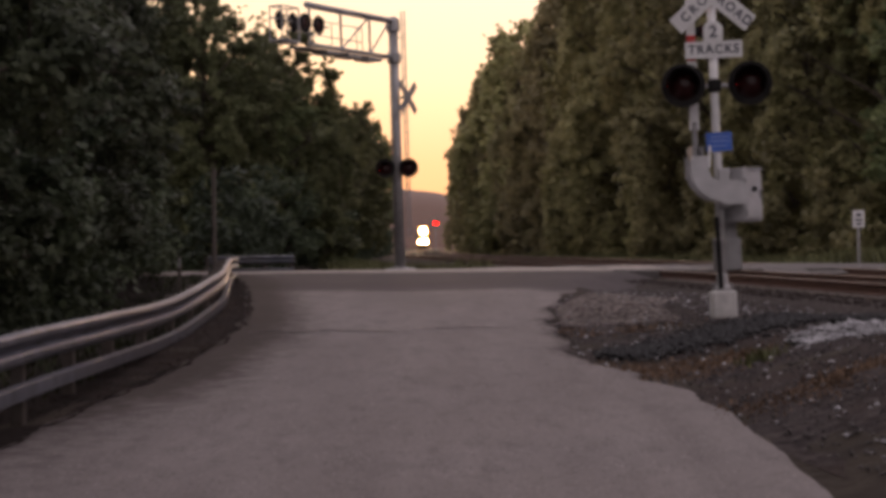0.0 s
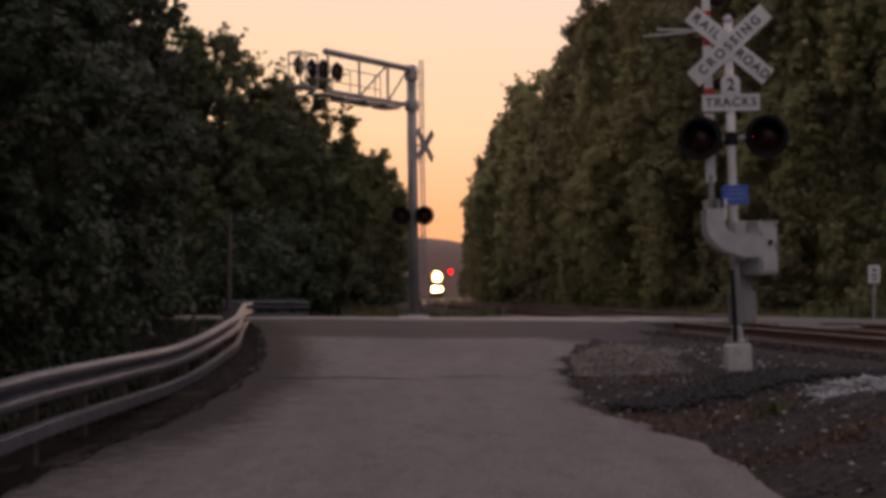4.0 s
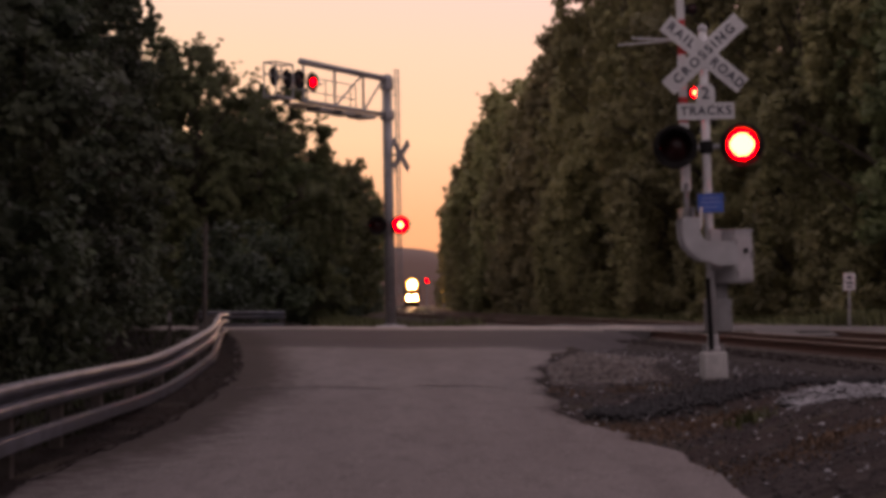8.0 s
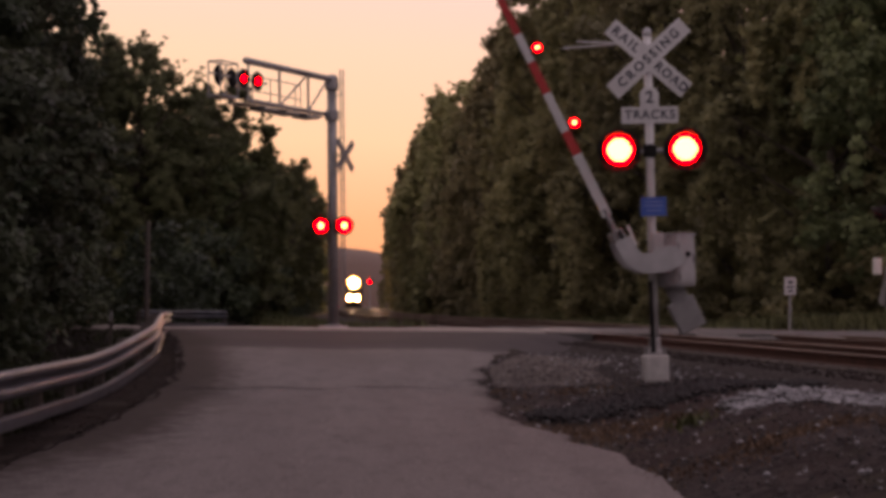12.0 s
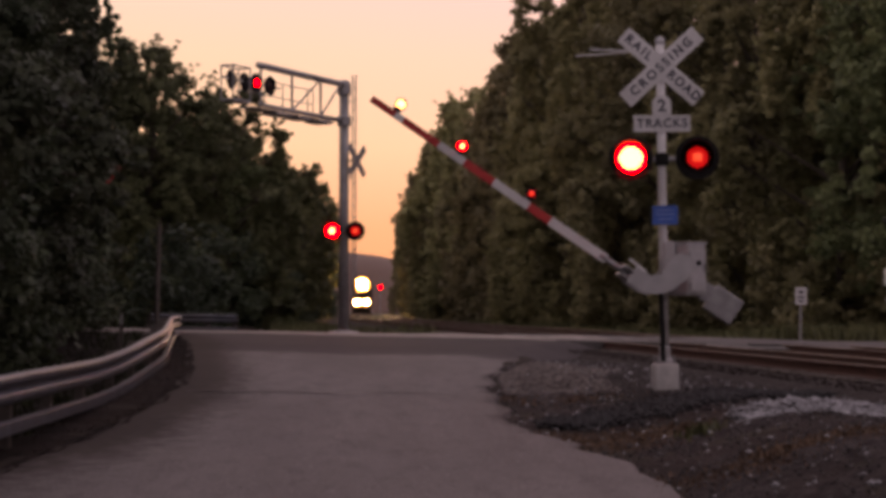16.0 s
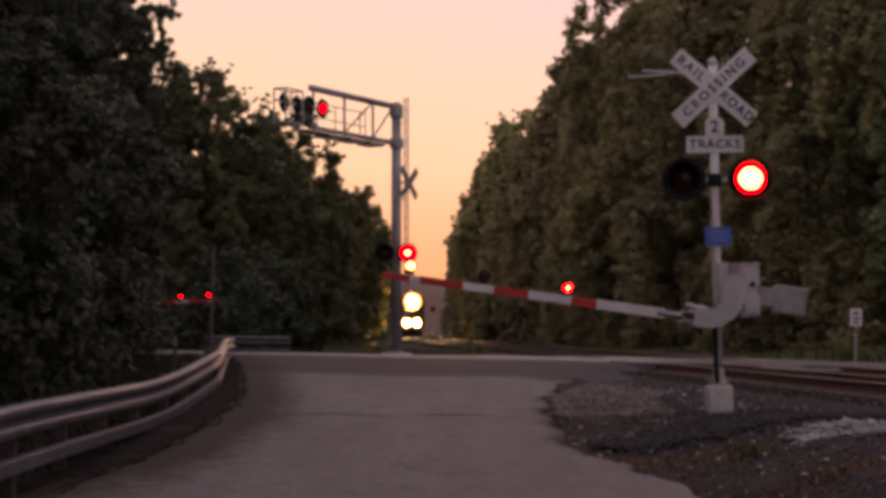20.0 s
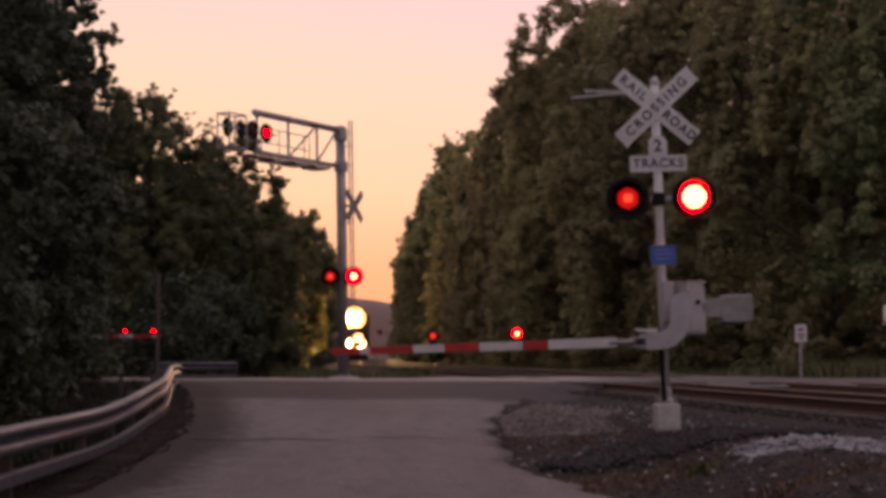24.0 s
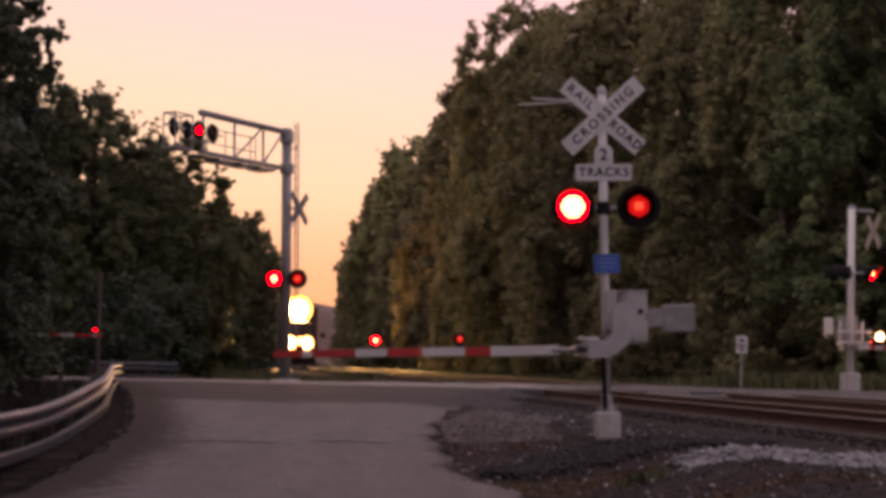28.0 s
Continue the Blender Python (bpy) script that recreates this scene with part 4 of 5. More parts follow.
def locomotive():
    """Freight locomotive; local -Y is its front, origin on the rails below its nose."""
    s = thing("locomotive", pose(0, 0, 0), "dark freight locomotive with bright headlights coming closer", "locomotive")
    part("frame", box((0, 9.5, 1.25), (3.0, 19.0, 0.45), None, 0.05), M_LOCO, s)
    part("nose", box((0, 1.6, 2.35), (1.9, 2.0, 1.9), None, 0.18), M_LOCO2, s)
    cab = part("cab", box((0, 3.9, 3.0), (3.0, 2.7, 3.1), None, 0.15), M_LOCO2, s)
    for x in (-0.75, 0.75):
        part("windscreen", box((x, 2.56, 3.75), (0.9, 0.05, 0.6), None, 0.02), M_GLASS, cab)
    part("hood", box((0, 12, 2.9), (2.0, 13.4, 2.8), None, 0.12), M_LOCO, s)
    part("radiator", box((0, 17, 4.2), (2.9, 3.6, 0.5), None, 0.08), M_LOCO, s)
    part("plow", plate([(-1.4, 0.12), (1.4, 0.12), (1.2, 0.9), (-1.2, 0.9)], 0.2), M_BLACK, s, "", pose(0, -0.1, 0))
    part("coupler", box((0, -0.3, 0.95), (0.35, 0.7, 0.3), None, 0.05), M_BLACK, s)
    # lamp discs are oversized, their glare built in as glowing rings
    for x in (-1.0, 1.0):
        part("handrail", tube((x, 0.2, 1.4), (x, 0.2, 2.5), 0.025, None, 8), M_WHITE, s)
        d = part("ditch_light", lathe([(0.2, 0.12), (0.56, 0.08), (0.58, -0.04), (0.56, -0.06)], 20), M_BLACK, s, "", pose(x * 0.60, 0.0, 1.72))
        part("ditch_glare_ring", open_lathe([(0.55, -0.03), (0.34, -0.05)], 20), M_HALO, d, "glowing ring that stands in for glare", pose(0, -0.04, 0))
        part("ditch_lens", lathe([(0.35, 0.0), (0.28, -0.06), (0.05, -0.12)], 20), M_HEAD, d, "bright warm white lens", pose(0, -0.04, 0))
    h = part("headlight", lathe([(0.4, 0.2), (0.93, 0.1), (0.95, -0.06), (0.93, -0.08)], 24), M_BLACK, s, "", pose(0, 2.45, 4.25) @ Matrix.Scale(1.2, 4))
    part("headlight_glare_ring", open_lathe([(0.9, -0.03), (0.54, -0.05)], 24), M_HALO, h, "glowing ring that stands in for glare", pose(0, -0.06, 0))
    part("headlight_lens", lathe([(0.55, 0.0), (0.45, -0.08), (0.1, -0.16)], 24), M_HEAD, h, "bright warm white lens", pose(0, -0.06, 0))
    for y in (3.2, 5.2, 13.2, 15.2, 17.2):
        for x in (-0.75, 0.75):
            part("wheel", lathe([(0.2, -0.07), (0.5, -0.07), (0.52, 0.06), (0.55, 0.07), (0.2, 0.07)], 24), M_RUST, s, "", pose(x, y, 0.52, 0, 0, 90))
    for y in (4.2, 15.2):
        for x in (-1.0, 1.0):
            part("truck_frame", box((x, y, 0.65), (0.16, 4.2, 0.4), None, 0.05), M_BLACK, s)
    return s


LOCO = locomotive()


def marker_post():
    s = thing("marker_post", pose(-5.35, 36.0, ground_z(-5.35, 36.0)), "slim white marker post behind the guard rail", "post")
    part("post", box((0, 0, 0.3), (0.07, 0.03, 1.1), None, 0.008), M_POST, s)
    part("reflector", box((0, -0.02, 0.72), (0.06, 0.012, 0.18), None, 0.004), M_GALV, s, "white reflector")


marker_post()


def wayside_signal():
    """Railway signal far down the line, showing red."""
    s = thing("railway_signal", pose(-2.3, 350, 0.8), "distant railway signal on a thin mast showing red", "railway signal")
    part("mast", tube((0, 0, 0), (0, 0, 6.0), 0.09, None, 10), M_GALV, s)
    hd = part("signal_head", lathe([(0.2, 0.2), (0.5, 0.1), (0.55, 0.0), (0.5, -0.02)], 20), M_BLACK, s, "round black signal head", pose(0, -0.15, 5.3))
    return part("signal_lens", red_drum_me, M_LENS, hd, "red lens with a lit and a dark side", pose(0, -0.06, 0) @ Matrix.Scale(1.15, 4))


WAYSIDE_LENS = wayside_signal()

# ---------------------------------------------------------------- trees
def leaf_mesh(name, clumps, leaves, size, material, seed):
    """Leaves in clumps of (centre, radius, outward direction), as small quads that face outwards and up."""
    rg = np.random.RandomState(seed)
    R = np.array([c[1] for c in clumps])
    w = R ** 1.7
    count = np.maximum(4, (leaves * w / w.sum()).astype(int))
    C, O, Rr = (np.repeat(np.array(v, float), count, 0) for v in ([c[0] for c in clumps], [c[2] for c in clumps], R))
    n = len(C)
    d = rg.normal(size=(n, 3))
    d /= np.linalg.norm(d, axis=1)[:, None]
    p = C + d * (Rr * rg.uniform(0.1, 1.0, n) ** 0.6)[:, None] * np.array([1, 1, 0.8])
    up = 0.5 * O + 0.45 * d + 0.55 * rg.normal(size=(n, 3)) + np.array([0, 0, 0.45])
    u = np.cross(up, rg.normal(size=(n, 3)))
    u /= np.linalg.norm(u, axis=1)[:, None] + 1e-6
    v = np.cross(up, u)
    v /= np.linalg.norm(v, axis=1)[:, None] + 1e-6
    s = size * rg.uniform(0.55, 1.35, n)[:, None]
    u, v = u * s, v * s * 0.58
    V = np.stack([p - u, p + v - 0.15 * u, p + u, p - v - 0.15 * u], 1).reshape(-1, 3)
    me = bpy.data.meshes.new(name)
    me.vertices.add(n * 4)
    me.vertices.foreach_set("co", V.ravel())
    me.loops.add(n * 4)
    me.loops.foreach_set("vertex_index", np.arange(n * 4))
    me.polygons.add(n)
    me.polygons.foreach_set("loop_start", np.arange(n) * 4)
    me.materials.append(material)
    me.update()
    me.validate()
    return me


def tree_parts(seed, height, spread, low, material, lobes=34, leaves=80000, size=0.09, vines=0.0, open_crown=0.0):
    """Meshes of a trunk with limbs and of a crown of domed lobes with loose sprays and hanging vines."""
    rg = random.Random(seed)
    bm = bmesh.new()
    r0 = height * 0.018
    pts = [Vector((0, 0, -0.5))]
    for k in range(1, 6):
        pts.append(Vector((rg.uniform(-0.25, 0.25) * k * 0.3, rg.uniform(-0.25, 0.25) * k * 0.3, height * 0.86 * k / 5)))
    for k in range(5):
        add_tube(bm, pts[k], pts[k + 1], r0 * (1 - k * 0.18), r0 * (1 - (k + 1) * 0.18), 9)
    cl = []
    for i in range(lobes):
        f = low + (0.97 - low) * (i + rg.random()) / lobes
        a = i * 2.4 + rg.uniform(-0.6, 0.6)
        shape = math.sin(math.pi * min(1, max(0.0, (f - low) / (1 - low) * 0.84 + 0.14))) ** 0.7
        reach = spread * shape * rg.uniform(0.40, 0.95)
        base = Vector((0, 0, height * max(0.10, f - 0.14)))
        c = Vector((math.cos(a) * reach, math.sin(a) * reach, height * f))
        out = Vector((math.cos(a), math.sin(a), 0.4))
        add_tube(bm, base, c, max(0.03, r0 * 0.4 * (1 - f * 0.6)), 0.02, 6)
        big = spread * rg.uniform(0.22, 0.40) * (1.1 - 0.4 * f)
        for j in range(int(15 * (1 - 0.5 * open_crown))):
            d = (Vector((rg.gauss(0, 1), rg.gauss(0, 1), rg.gauss(0.3, 0.8))).normalized() + 0.45 * out).normalized()
            q = c + Vector((d.x, d.y, d.z * 0.85)) * big * rg.uniform(0.45, 1.0)
            cl.append((tuple(q), big * rg.uniform(0.20, 0.42) * (1 - 0.35 * open_crown), tuple(d)))
        for j in range(5):
            d = (Vector((rg.gauss(0, 1), rg.gauss(0, 1), rg.gauss(0.5, 0.8))).normalized() + 0.5 * out).normalized()
            tip = c + d * big * rg.uniform(1.15, 1.5)
            add_tube(bm, c, tip, 0.02, 0.006, 4)
            for k in range(3):
                q = c.lerp(tip, 0.72 + 0.14 * k) + Vector((rg.gauss(0, 0.08), rg.gauss(0, 0.08), rg.gauss(0, 0.08)))
                cl.append((tuple(q), big * rg.uniform(0.10, 0.17), tuple(d)))
        for j in range(3):
            if rg.random() < vines:
                b = a + rg.uniform(-1.0, 1.0)
                side = Vector((math.cos(b), math.sin(b), 0))
                top = c + side * big * rg.uniform(0.8, 1.15)
                for k in range(rg.randint(4, 9)):
                    q = top + Vector((rg.gauss(0, 0.10), rg.gauss(0, 0.10), -0.42 * k))
                    cl.append((tuple(q), rg.uniform(0.22, 0.42), tuple(side)))
    return mesh_of(bm, "trunk", M_BARK), leaf_mesh("crown", cl, leaves, size, material, seed)


def plant_tree(kind, m, label, group):
    t = thing("tree", m, label, "tree", group)
    part("trunk", kind[0], M_BARK, t)
    part("crown", kind[1], M_LEAF_A, t)
    return t


SHAPES_L = ((14, 4.2, 0.10), (12, 3.6, 0.05), (17, 4.6, 0.18))
SHAPES_R = ((20, 4.8, 0.04), (17, 4.2, 0.03), (23, 5.5, 0.08), (15, 3.8, 0.02))
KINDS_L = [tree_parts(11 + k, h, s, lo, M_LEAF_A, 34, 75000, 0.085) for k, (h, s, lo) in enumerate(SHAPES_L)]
KINDS_M = [tree_parts(51 + k, h, s, lo, M_LEAF_D, 36, 70000, 0.09, 0.2) for k, (h, s, lo) in enumerate(SHAPES_L)]
KINDS_R = [tree_parts(31 + k, h, s, lo, M_LEAF_B, 44, 90000, 0.105, 0.75) for k, (h, s, lo) in enumerate(SHAPES_R)]
FAR_L = [tree_parts(61 + k, h, s, lo, M_LEAF_D, 30, 20000, 0.17) for k, (h, s, lo) in enumerate(SHAPES_L)]
FAR_R = [tree_parts(81 + k, h, s, lo, M_LEAF_B, 38, 30000, 0.18, 0.5) for k, (h, s, lo) in enumerate(SHAPES_R)]
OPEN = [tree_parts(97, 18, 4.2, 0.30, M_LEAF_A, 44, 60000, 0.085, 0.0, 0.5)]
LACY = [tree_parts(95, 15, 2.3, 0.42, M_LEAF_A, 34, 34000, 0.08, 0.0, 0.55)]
rt = random.Random(5)


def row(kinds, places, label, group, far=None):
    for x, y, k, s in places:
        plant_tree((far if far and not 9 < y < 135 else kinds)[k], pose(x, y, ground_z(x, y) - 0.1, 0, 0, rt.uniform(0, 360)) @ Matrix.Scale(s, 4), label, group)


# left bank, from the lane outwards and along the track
# those beside and behind the camera are unseen, added to shade the lane
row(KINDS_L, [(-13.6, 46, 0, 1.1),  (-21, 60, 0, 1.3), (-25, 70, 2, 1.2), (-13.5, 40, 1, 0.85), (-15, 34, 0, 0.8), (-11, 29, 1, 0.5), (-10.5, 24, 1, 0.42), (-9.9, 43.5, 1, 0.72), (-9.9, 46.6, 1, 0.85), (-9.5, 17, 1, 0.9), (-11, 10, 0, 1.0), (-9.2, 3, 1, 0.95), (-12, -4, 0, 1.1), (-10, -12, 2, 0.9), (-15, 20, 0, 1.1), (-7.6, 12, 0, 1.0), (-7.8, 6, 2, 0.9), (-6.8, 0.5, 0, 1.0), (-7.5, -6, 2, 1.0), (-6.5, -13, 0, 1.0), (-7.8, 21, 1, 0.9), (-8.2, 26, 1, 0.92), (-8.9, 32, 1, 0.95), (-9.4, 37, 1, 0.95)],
    "dark leafy broadleaf tree on the bank, some unseen and added for shade", "trees on the left bank", FAR_L)
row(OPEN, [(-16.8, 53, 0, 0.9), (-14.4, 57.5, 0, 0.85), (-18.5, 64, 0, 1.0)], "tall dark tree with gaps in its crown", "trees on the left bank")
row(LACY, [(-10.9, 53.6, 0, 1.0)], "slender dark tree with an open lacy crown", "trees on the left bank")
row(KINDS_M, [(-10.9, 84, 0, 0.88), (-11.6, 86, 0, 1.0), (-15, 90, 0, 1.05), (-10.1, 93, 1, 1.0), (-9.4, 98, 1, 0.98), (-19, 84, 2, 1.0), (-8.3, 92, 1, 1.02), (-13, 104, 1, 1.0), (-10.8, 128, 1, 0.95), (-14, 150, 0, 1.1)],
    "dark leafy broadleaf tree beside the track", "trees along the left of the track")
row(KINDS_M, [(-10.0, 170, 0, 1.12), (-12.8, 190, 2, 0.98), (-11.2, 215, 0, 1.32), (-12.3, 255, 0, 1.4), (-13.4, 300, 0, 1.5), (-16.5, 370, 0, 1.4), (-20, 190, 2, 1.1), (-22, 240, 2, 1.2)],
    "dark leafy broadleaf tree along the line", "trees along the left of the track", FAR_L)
# a darker leaf kind paints the shade of the hollow into these two
row(KINDS_M, [(19.5, 62, 0, 1.4), (24, 64, 2, 1.2)], "broadleaf tree behind the crossing road, leaves darkened for a shaded hollow", "trees along the right of the track")
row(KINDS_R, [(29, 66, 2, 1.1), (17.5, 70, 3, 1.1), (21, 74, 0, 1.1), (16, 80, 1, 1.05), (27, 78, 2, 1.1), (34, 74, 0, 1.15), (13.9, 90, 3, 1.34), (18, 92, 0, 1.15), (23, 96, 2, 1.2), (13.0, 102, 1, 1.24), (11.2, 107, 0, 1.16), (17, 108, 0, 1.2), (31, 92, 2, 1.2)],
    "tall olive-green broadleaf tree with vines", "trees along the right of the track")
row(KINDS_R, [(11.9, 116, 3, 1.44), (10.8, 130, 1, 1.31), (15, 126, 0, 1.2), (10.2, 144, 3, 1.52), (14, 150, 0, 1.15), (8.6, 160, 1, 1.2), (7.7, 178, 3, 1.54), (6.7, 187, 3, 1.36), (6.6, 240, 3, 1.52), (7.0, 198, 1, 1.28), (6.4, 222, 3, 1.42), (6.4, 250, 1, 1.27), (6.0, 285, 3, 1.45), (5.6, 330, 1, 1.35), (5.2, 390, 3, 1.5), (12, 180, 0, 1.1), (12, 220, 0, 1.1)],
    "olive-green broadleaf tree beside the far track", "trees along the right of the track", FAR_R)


def woods(name, line, low, high, count, per, size, depth, material, seed, label):
    """A dense mass of leaves along a line of (x, y), as one stuff object."""
    rg = random.Random(seed)
    seg = [math.hypot(line[i + 1][0] - line[i][0], line[i + 1][1] - line[i][1]) for i in range(len(line) - 1)]
    cl = []
    for _ in range(count):
        q, i = rg.random() * sum(seg), 0
        while q > seg[i]:
            q -= seg[i]
            i += 1
        k = q / seg[i]
        x = line[i][0] * (1 - k) + line[i + 1][0] * k + rg.uniform(-0.5, 0.5) * depth
        y = line[i][1] * (1 - k) + line[i + 1][1] * k + rg.uniform(-0.5, 0.5) * depth
        top = high * (0.75 + 0.5 * noise.noise((x * 0.12, y * 0.12, seed)))
        cl.append(((x, y, ground_z(x, y) + low + (top - low) * rg.random() ** 0.9), rg.uniform(0.6, 1.3) * max(0.75, high * 0.11), (0, 0, 0.3)))
    return tagged(part(name, leaf_mesh(name, cl, per * count, size, material, seed), material), label, "undergrowth", kind="stuff")


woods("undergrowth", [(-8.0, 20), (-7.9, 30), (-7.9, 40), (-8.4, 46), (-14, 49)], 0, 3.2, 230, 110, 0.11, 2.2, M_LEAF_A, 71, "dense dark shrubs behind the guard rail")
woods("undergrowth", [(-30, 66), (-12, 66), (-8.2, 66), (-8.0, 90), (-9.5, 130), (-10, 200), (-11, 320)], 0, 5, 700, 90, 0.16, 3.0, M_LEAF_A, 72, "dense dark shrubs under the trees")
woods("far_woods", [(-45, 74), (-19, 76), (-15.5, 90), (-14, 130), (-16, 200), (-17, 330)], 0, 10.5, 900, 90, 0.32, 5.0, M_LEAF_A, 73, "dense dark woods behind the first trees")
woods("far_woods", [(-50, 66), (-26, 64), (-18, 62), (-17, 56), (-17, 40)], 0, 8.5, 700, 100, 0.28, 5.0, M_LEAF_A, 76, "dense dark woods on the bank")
woods("undergrowth", [(40, 60), (20, 60), (14.5, 64), (12.6, 80), (11, 100), (9, 130), (7, 170), (5, 240), (3.5, 340)], 0, 5, 800, 100, 0.16, 2.5, M_LEAF_C, 74, "dense green shrubs below the trees")
woods("far_woods", [(45, 82), (26, 84), (21, 96), (19, 130), (15, 190), (12, 300)], 0, 18, 800, 80, 0.32, 6.0, M_LEAF_B, 75, "dense olive woods behind the first trees")

# two unseen masses of leaves, added to block sky light from side and rear
woods("far_woods", [(25, -45), (24, 0), (26, 25), (30, 46)], 0, 15, 420, 60, 0.42, 6.0, M_LEAF_B, 77, "unseen olive woods added to block light from across the tracks")
woods("far_woods", [(-14, 14), (-13, -20), (-6, -38), (8, -42)], 0, 15, 420, 60, 0.42, 6.0, M_LEAF_A, 78, "unseen dark woods added behind the lane for shade")


def hill():
    v, n = [], 60
    for k in range(n):
        x = -900 + 1800 * k / (n - 1)
        h = 44 + 15 * math.exp(-((x + 45) / 70) ** 2) + 8 * noise.noise((x * 0.006, 0, 4)) + 3 * noise.noise((x * 0.05, 0, 4))
        v += [(x, 1700, -5), (x, 1720, h * 0.7), (x, 1800, h), (x, 2000, -5)]
    f = [(k * 4 + i, (k + 1) * 4 + i, (k + 1) * 4 + i + 1, k * 4 + i + 1) for k in range(n - 1) for i in range(3)]
    return raw_mesh("hill", v, f, M_HILL)


tagged(part("backdrop", hill(), M_HILL, smooth=True), "wooded hill far down the line, haze painted into its colour", "hill", kind="structure")


# ---------------------------------------------------------------- surfaces and litter
def crack(points, w):
    v, f = [], []
    for i, (x, y) in enumerate(points):
        ww = w * (0.6 + 0.8 * abs(noise.noise((x * 2, y * 2, 5))))
        for s in (-1, 1):
            v.append((x, y + s * ww, road_z(y) + 0.02 * noise.noise((x * 0.5, y * 0.5, 1)) + 0.006))
    for i in range(len(points) - 1):
        f.append((2 * i, 2 * i + 2, 2 * i + 3, 2 * i + 1))
    return raw_mesh("tar_seam", v, f, M_PATCH)


for y0, xa, xb, w in ((22.4, -2.5, -0.7, 0.09), (22.75, -0.3, 0.75, 0.07)):
    pts = [(xa + (xb - xa) * k / 24, y0 + 0.25 * noise.noise((k * 0.25, y0, 0)) + 0.08 * noise.noise((k * 1.3, y0, 2))) for k in range(25)]
    tagged(part("tar_seam", crack(pts, w), M_PATCH), "dark ragged tar seam across the asphalt", "tar seam", "seams in the lane")


def verge_sheet():
    rows, n, v = [8 + 0.4 * k for k in range(72)], 40, []
    for y in rows:
        a = np.interp(y, *ROAD_R) - 0.25
        b = min(a + 8.0, track_x(y) - 2.0)
        for k in range(n):
            x = a + (b - a) * k / (n - 1)
            v.append((x, y, ground_z(x, y) + 0.008 + 0.05 * noise.noise((x * 1.3, y * 1.3, 2)) * min(1, k / 4) + 0.025 * noise.noise((x * 5, y * 5, 2)) * min(1, k / 3)))
    fc = [(j * n + i, j * n + i + 1, (j + 1) * n + i + 1, (j + 1) * n + i) for j in range(len(rows) - 1) for i in range(n - 1)]
    return raw_mesh("verge", v, fc, M_VERGE)


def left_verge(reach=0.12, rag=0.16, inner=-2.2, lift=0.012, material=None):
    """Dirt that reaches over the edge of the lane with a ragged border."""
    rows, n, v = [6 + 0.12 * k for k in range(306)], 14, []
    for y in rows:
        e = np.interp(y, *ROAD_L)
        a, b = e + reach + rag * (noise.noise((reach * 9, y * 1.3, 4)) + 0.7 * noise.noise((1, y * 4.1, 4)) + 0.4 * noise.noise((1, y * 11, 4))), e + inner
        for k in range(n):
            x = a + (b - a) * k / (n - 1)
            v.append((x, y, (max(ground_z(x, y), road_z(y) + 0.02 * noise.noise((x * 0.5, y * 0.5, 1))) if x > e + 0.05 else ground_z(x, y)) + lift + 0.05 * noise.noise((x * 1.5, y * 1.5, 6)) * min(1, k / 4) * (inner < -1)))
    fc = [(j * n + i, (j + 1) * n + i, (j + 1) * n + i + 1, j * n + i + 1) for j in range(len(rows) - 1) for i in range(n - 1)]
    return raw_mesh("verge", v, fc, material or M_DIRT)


def left_place(rg):
    y = rg.uniform(9, 38)
    return np.interp(y, *ROAD_L) + 0.10 + rg.normal(0, 0.08) - rg.uniform(0, 1) ** 1.6 * 1.5, y, 0.04


tagged(part("verge", left_verge(), M_DIRT, smooth=True), "dirt verge under the guard rail, its shade in the colour", "verge", kind="structure")
tagged(part("verge", verge_sheet(), M_VERGE, smooth=True), "dark cinder and gravel verge beside the lane", "verge", kind="structure")


def stones(name, n, place, size, material, seed, label):
    """Loose stones, each a squashed eight-faced lump, joined as stuff."""
    rg = np.random.RandomState(seed)
    oct_v = np.array([(1, 0, 0), (-1, 0, 0), (0, 1, 0), (0, -1, 0), (0, 0, 1), (0, 0, -1)], float)
    oct_f = np.array([(0, 2, 4), (2, 1, 4), (1, 3, 4), (3, 0, 4), (2, 0, 5), (1, 2, 5), (3, 1, 5), (0, 3, 5)])
    V, F = [], []
    for i in range(n):
        x, y, lift = place(rg)
        s = size * rg.uniform(0.5, 1.5) * np.array([1, rg.uniform(0.6, 1), rg.uniform(0.4, 0.8)])
        a = rg.uniform(0, 6.28)
        R = np.array([[math.cos(a), -math.sin(a), 0], [math.sin(a), math.cos(a), 0], [0, 0, 1]])
        p = (oct_v * rg.uniform(0.7, 1.2, (6, 1)) * s) @ R.T + np.array([x, y, ground_z(x, y) + lift])
        V.append(p)
        F.append(oct_f + 6 * i)
    return tagged(part(name, raw_mesh(name, np.concatenate(V), [tuple(f) for f in np.concatenate(F).tolist()], material), material), label, "gravel", kind="stuff")


def verge(rg):
    y = rg.uniform(9, 36)
    x = np.interp(y, *ROAD_R) + rg.uniform(-0.02, 1.0) * 6.5
    return x, y, 0.03


def heap(rg):
    k = rg.uniform(0, 1)
    w = rg.normal(0, 0.22)
    return 3.35 + 2.6 * k, 17.6 - 0.35 * k + w + 0.5 * math.sin(k * 7) * 0.3, 0.03 + 0.10 * math.exp(-(w / 0.25) ** 2) * rg.uniform(0, 1)


def black(rg):
    k = rg.uniform(0, 1)
    w = 0.15 + 0.35 * math.sin(math.pi * min(1, k * 1.1))
    return 1.7 + 3.4 * k + rg.normal(0, 0.1), 19.3 + 2.0 * k + rg.normal(0, w), 0.03 + 0.05 * rg.uniform(0, 1)


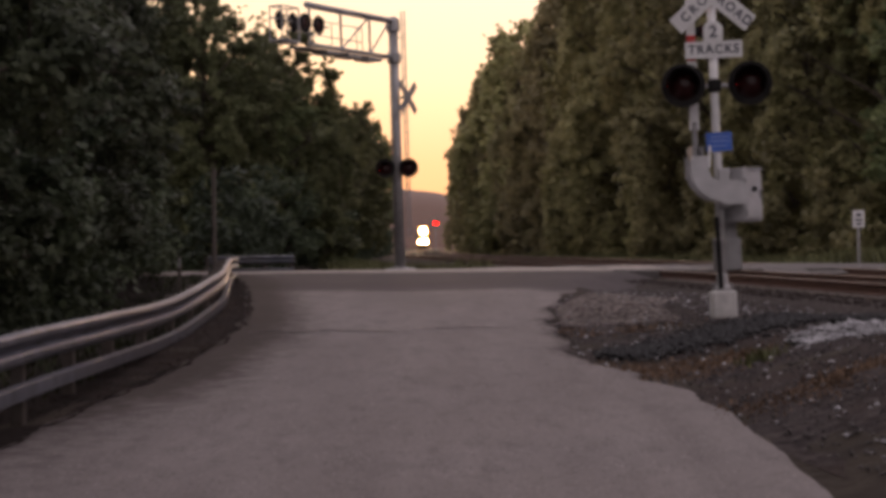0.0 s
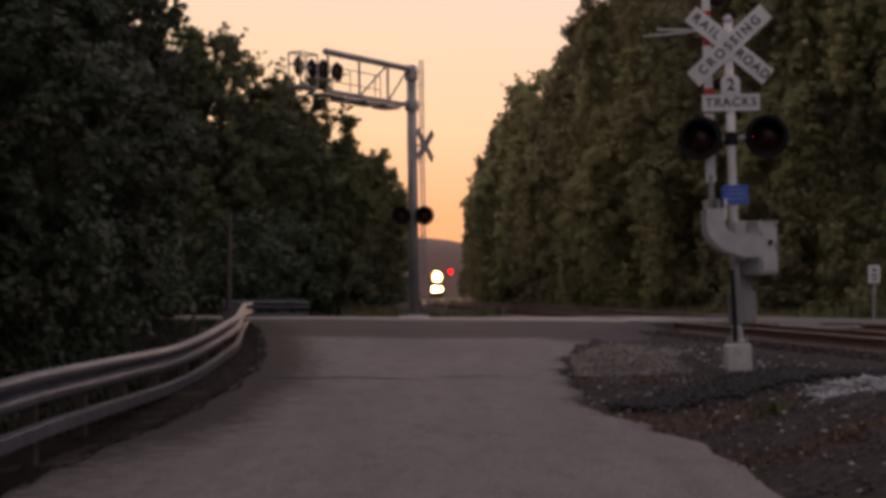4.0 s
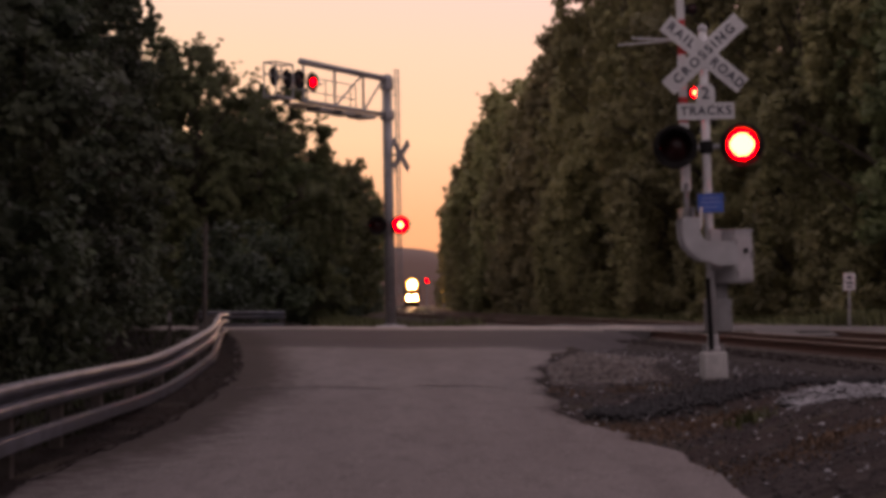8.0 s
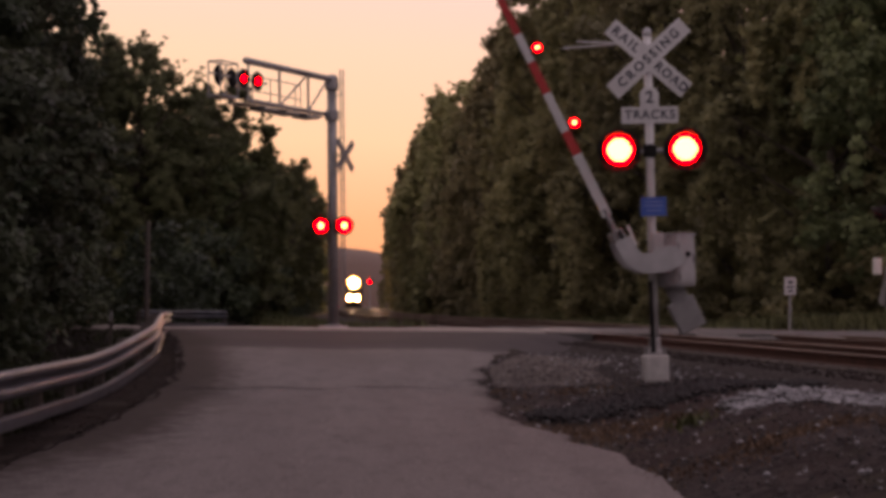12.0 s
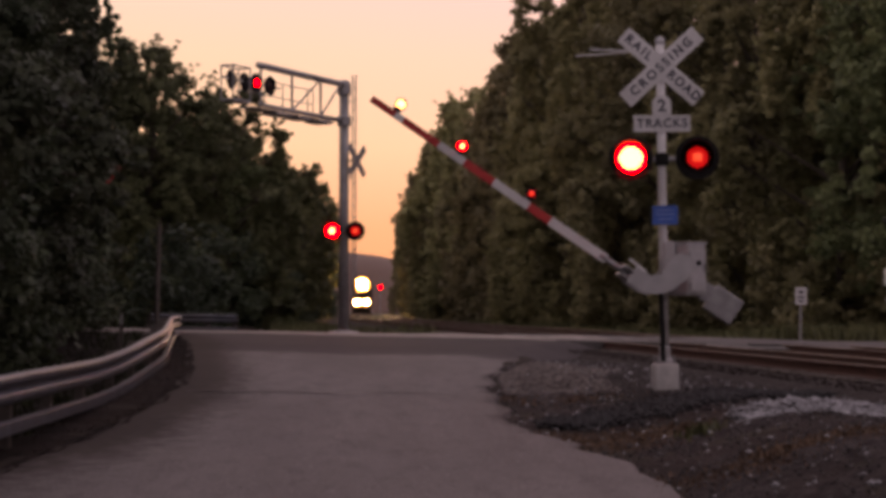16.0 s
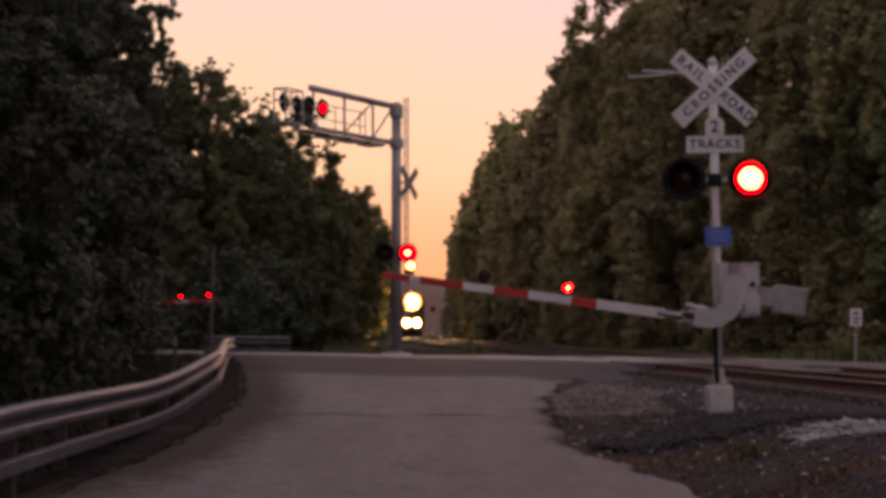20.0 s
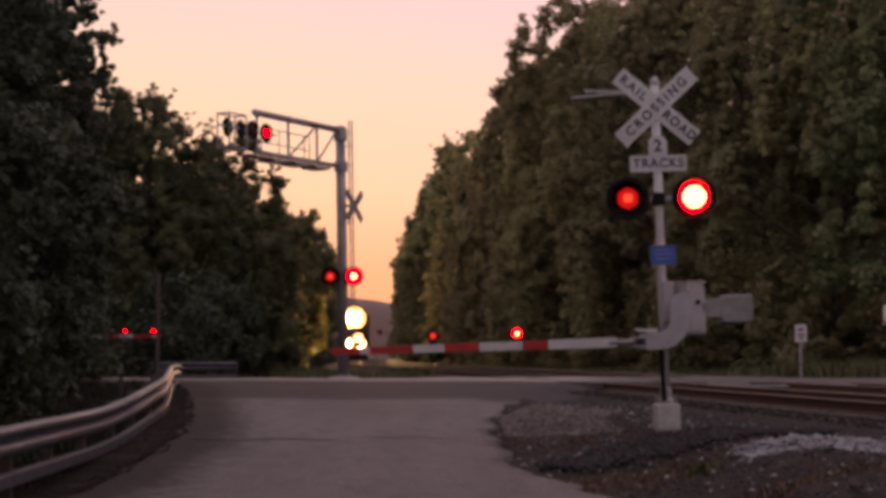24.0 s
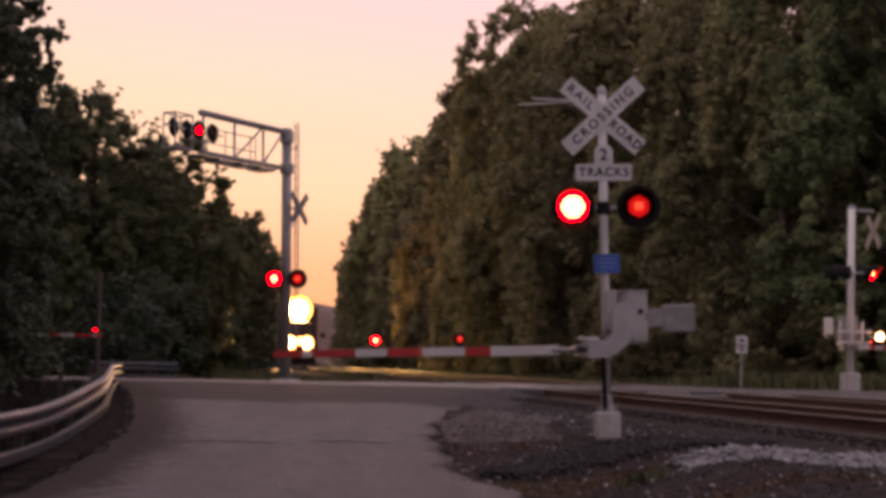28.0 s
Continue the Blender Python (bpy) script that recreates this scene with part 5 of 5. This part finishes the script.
M_BLACKSTONE = mat("black_stones", (0.02, 0.02, 0.021), (0.04, 0.039, 0.04), 0.9, 6.0, rnd=0.4, island=True)
stones("gravel", 14000, verge, 0.02, M_STONE, 3, "grey and brown loose gravel on the verge")
def tan_place(rg):
    y = rg.uniform(23, 30)
    return np.interp(y, *ROAD_R) + 0.05 + rg.uniform(0, 1) ** 1.3 * 1.5, y, 0.03


stones("tan_gravel", 2600, tan_place, 0.026, M_TAN, 33, "pale brown gravel beside the lane")
stones("loose_stones", 1500, verge, 0.026, M_PALE, 13, "scattered pale stones on the verge")
stones("leaf_litter", 3500, left_place, 0.012, M_LITTER, 23, "dark brown leaf litter along the edge of the lane")
stones("pale_gravel", 1600, heap, 0.05, M_PALE, 4, "band of pale crushed limestone on the verge")
stones("cinders", 4200, black, 0.034, M_BLACKSTONE, 5, "dark band of black stones beside the signal")


def tufts(name, n, place, h, material, seed, label):
    """Blades of grass, thin bent triangles, joined as stuff."""
    rg = np.random.RandomState(seed)
    V, F = [], []
    for i in range(n):
        x, y = place(rg)
        z = ground_z(x, y)
        a, b = rg.uniform(0, 6.28), h * rg.uniform(0.4, 1.2)
        dx, dy = math.cos(a), math.sin(a)
        w = 0.012 + 0.05 * h
        V += [(x - dy * w, y + dx * w, z), (x + dy * w, y - dx * w, z), (x + dx * b * 0.5, y + dy * b * 0.5, z + b)]
        F.append((3 * i, 3 * i + 1, 3 * i + 2))
    return tagged(part(name, raw_mesh(name, V, F, material), material), label, "grass", kind="stuff")


def dry_place(rg):
    c = [(2.35, 17.7), (2.0, 18.2), (2.7, 17.8), (2.2, 17.5), (2.95, 14.7), (3.5, 14.5), (3.9, 14.7), (2.0, 22.5)][rg.randint(8)]
    return c[0] + rg.normal(0, 0.42), c[1] + rg.normal(0, 0.3)


def bank_place(rg):
    y = rg.uniform(12, 42)
    return np.interp(y, *ROAD_L) - 0.55 - abs(rg.normal(0, 1.6)), y


def strip_place(rg):
    y = rg.uniform(57, 130)
    s = rg.randint(2)
    return (track_x(y) + 4.2 + rg.uniform(2.6, 6.5)) if s else (track_x(y) - rg.uniform(2.6, 7)), y


def right_place(rg):
    x = rg.uniform(12.5, 40)
    return x, np.interp(x, [6, 12, 20, 40], [54.5, 51.6, 51, 52.5]) + rg.uniform(0, 9)


def weed_place(rg):
    return 2.97 + rg.normal(0, 0.10), 17.2 + rg.normal(0, 0.08)


def bed_place(rg):
    y = rg.uniform(12, 41)
    return track_x(y) + rg.uniform(-2.2, 6.4), y, 0.16


stones("ballast_stones", 9000, bed_place, 0.035, M_BALLAST, 14, "crushed stone between the rails")
tufts("weed", 160, weed_place, 0.12, M_GRASS, 15, "small green weed in the gravel")
tufts("dry_grass", 7500, dry_place, 0.045, M_DRYGRASS, 6, "flattened dry orange-brown grass on the verge")
tufts("bank_weeds", 5000, bank_place, 0.15, M_WEED, 7, "weeds under the guard rail, coloured dark for its shade")
tufts("grass_strip", 26000, strip_place, 0.55, M_GRASS, 8, "green grass strip beside the tracks")
tufts("grass_strip", 16000, right_place, 0.6, M_GRASS, 9, "green grass strip beside the road")


# flush crossing panels between and beside the rails
def panel(off, w, y0, y1):
    return sweep(off, [(-w / 2, -0.2), (-w / 2, -0.012), (w / 2, -0.012), (w / 2, -0.2)], y0, y1, 0.75, M_PANEL, "crossing_panel", 1.012)


for off in (0.0, 4.2):
    base = thing("crossing_surface", Matrix(), "dark worn crossing panels flush with the rails", "crossing surface", "crossing surfaces", "structure")
    for o, w in ((-1.2, 0.75), (0.0, 1.3), (1.2, 0.75)):
        for k in range(4):
            part("crossing_panel", panel(off + o, w, 41.2 + 3.0 * k, 41.2 + 3.0 * k + 2.98), M_PANEL, base)


# ---------------------------------------------------------------- what moves
GATE = [(0, 90), (9.0, 90), (9.5, 88), (10.0, 83), (10.5, 78), (11.0, 73), (11.5, 68.5), (12.0, 65), (12.5, 61), (14.5, 45), (15.0, 41), (15.5, 38.5), (16.0, 35), (17.0, 27.8), (18.0, 20.9), (19.0, 14.2), (20.0, 8.6), (20.5, 5.2), (21.0, 2.4), (21.5, 0.4), (22.3, -0.2), (28.0, -0.2)]
GATE_L = [(0, 90), (12.8, 90), (13.5, 85), (15.5, 59), (17.0, 40.5), (18.0, 28), (19.0, 15.5), (20.0, 4), (20.7, 0.3), (28, 0)]


def motions():
    p = NEAR_ARM.matrix_basis.translation.copy()
    walk(NEAR_ARM, [(t, pose(p.x, p.y, p.z, 0, a, 0)) for t, a in GATE])
    p = SIDE_ARM.matrix_basis.translation.copy()
    walk(SIDE_ARM, [(t, pose(p.x, p.y, p.z, 0, a, 0)) for t, a in GATE])
    p = LEFT_ARM.matrix_basis.translation.copy()
    walk(LEFT_ARM, [(t, pose(p.x, p.y, p.z, 0, 0, 180) @ pose(0, 0, 0, 0, a, 0)) for t, a in GATE_L])
    rows = []
    for k in range(15):
        t = 2.0 * k
        y = 419.6 - 10.2 * t
        s = (track_x(y + 8) - track_x(y - 2)) / 10
        rows.append((t, pose(track_x(y), y, RAIL_Z, 0, 0, math.degrees(math.atan(-s)))))
    walk(LOCO, rows)
    p = WAYSIDE_LENS.matrix_basis.translation.copy()
    walk(WAYSIDE_LENS, [(t, pose(p.x, p.y, p.z, 0, 0, a)) for t, a in ((0, 0), (19.0, 0), (19.033, 60), (19.067, 120), (19.1, 180), (28, 180))])
    for d, phase, ball in DRUMS:
        loc, rz0 = d.matrix_basis.translation.copy(), math.degrees(d.matrix_basis.to_euler().z)
        if phase == 2:      # the lamp at the tip burns steadily once the crossing wakes
            walk(d, [(t, pose(*loc, 0, 0, rz0 + b)) for t, b in ((0, 180), (5.4, 180), (5.43, 240), (5.47, 300), (5.5, 360), (28, 360))])
            continue
        a = 240 if ball else 180
        r = [(0.0, a)]
        n, on = 0, FIRST - PERIOD / 2 if phase == 1 else FIRST - PERIOD
        while on < 27.9:
            off = on + PERIOD / 2 if n else FIRST if phase == 1 else on + PERIOD / 2
            # warming, lit, cooling, dark; a lamp with two sides turns from dark to lit and on to dark
            turns = ((on - 0.067, -2), (on, -2), (off + 0.14, 2), (off + 0.50, 2)) if ball else ((on, 3), (off + 0.14, 3))
            for t, q in turns:
                if t < 27.85:
                    # each turn begins on a tenth of a second, after the turn before it
                    t = max(round(t, 1), math.ceil(r[-1][0] * 10 - 0.01) / 10)
                    r += [(t + k / FPS, a + math.copysign(60 * k, q)) for k in range(abs(q) + 1)]
                    a += 60 * q
            on = FIRST + PERIOD / 2 * phase + PERIOD * n
            n += 1
        r.append((28.0, a))
        walk(d, [(t, pose(*loc, 0, 0, rz0 + b)) for t, b in r])


motions()
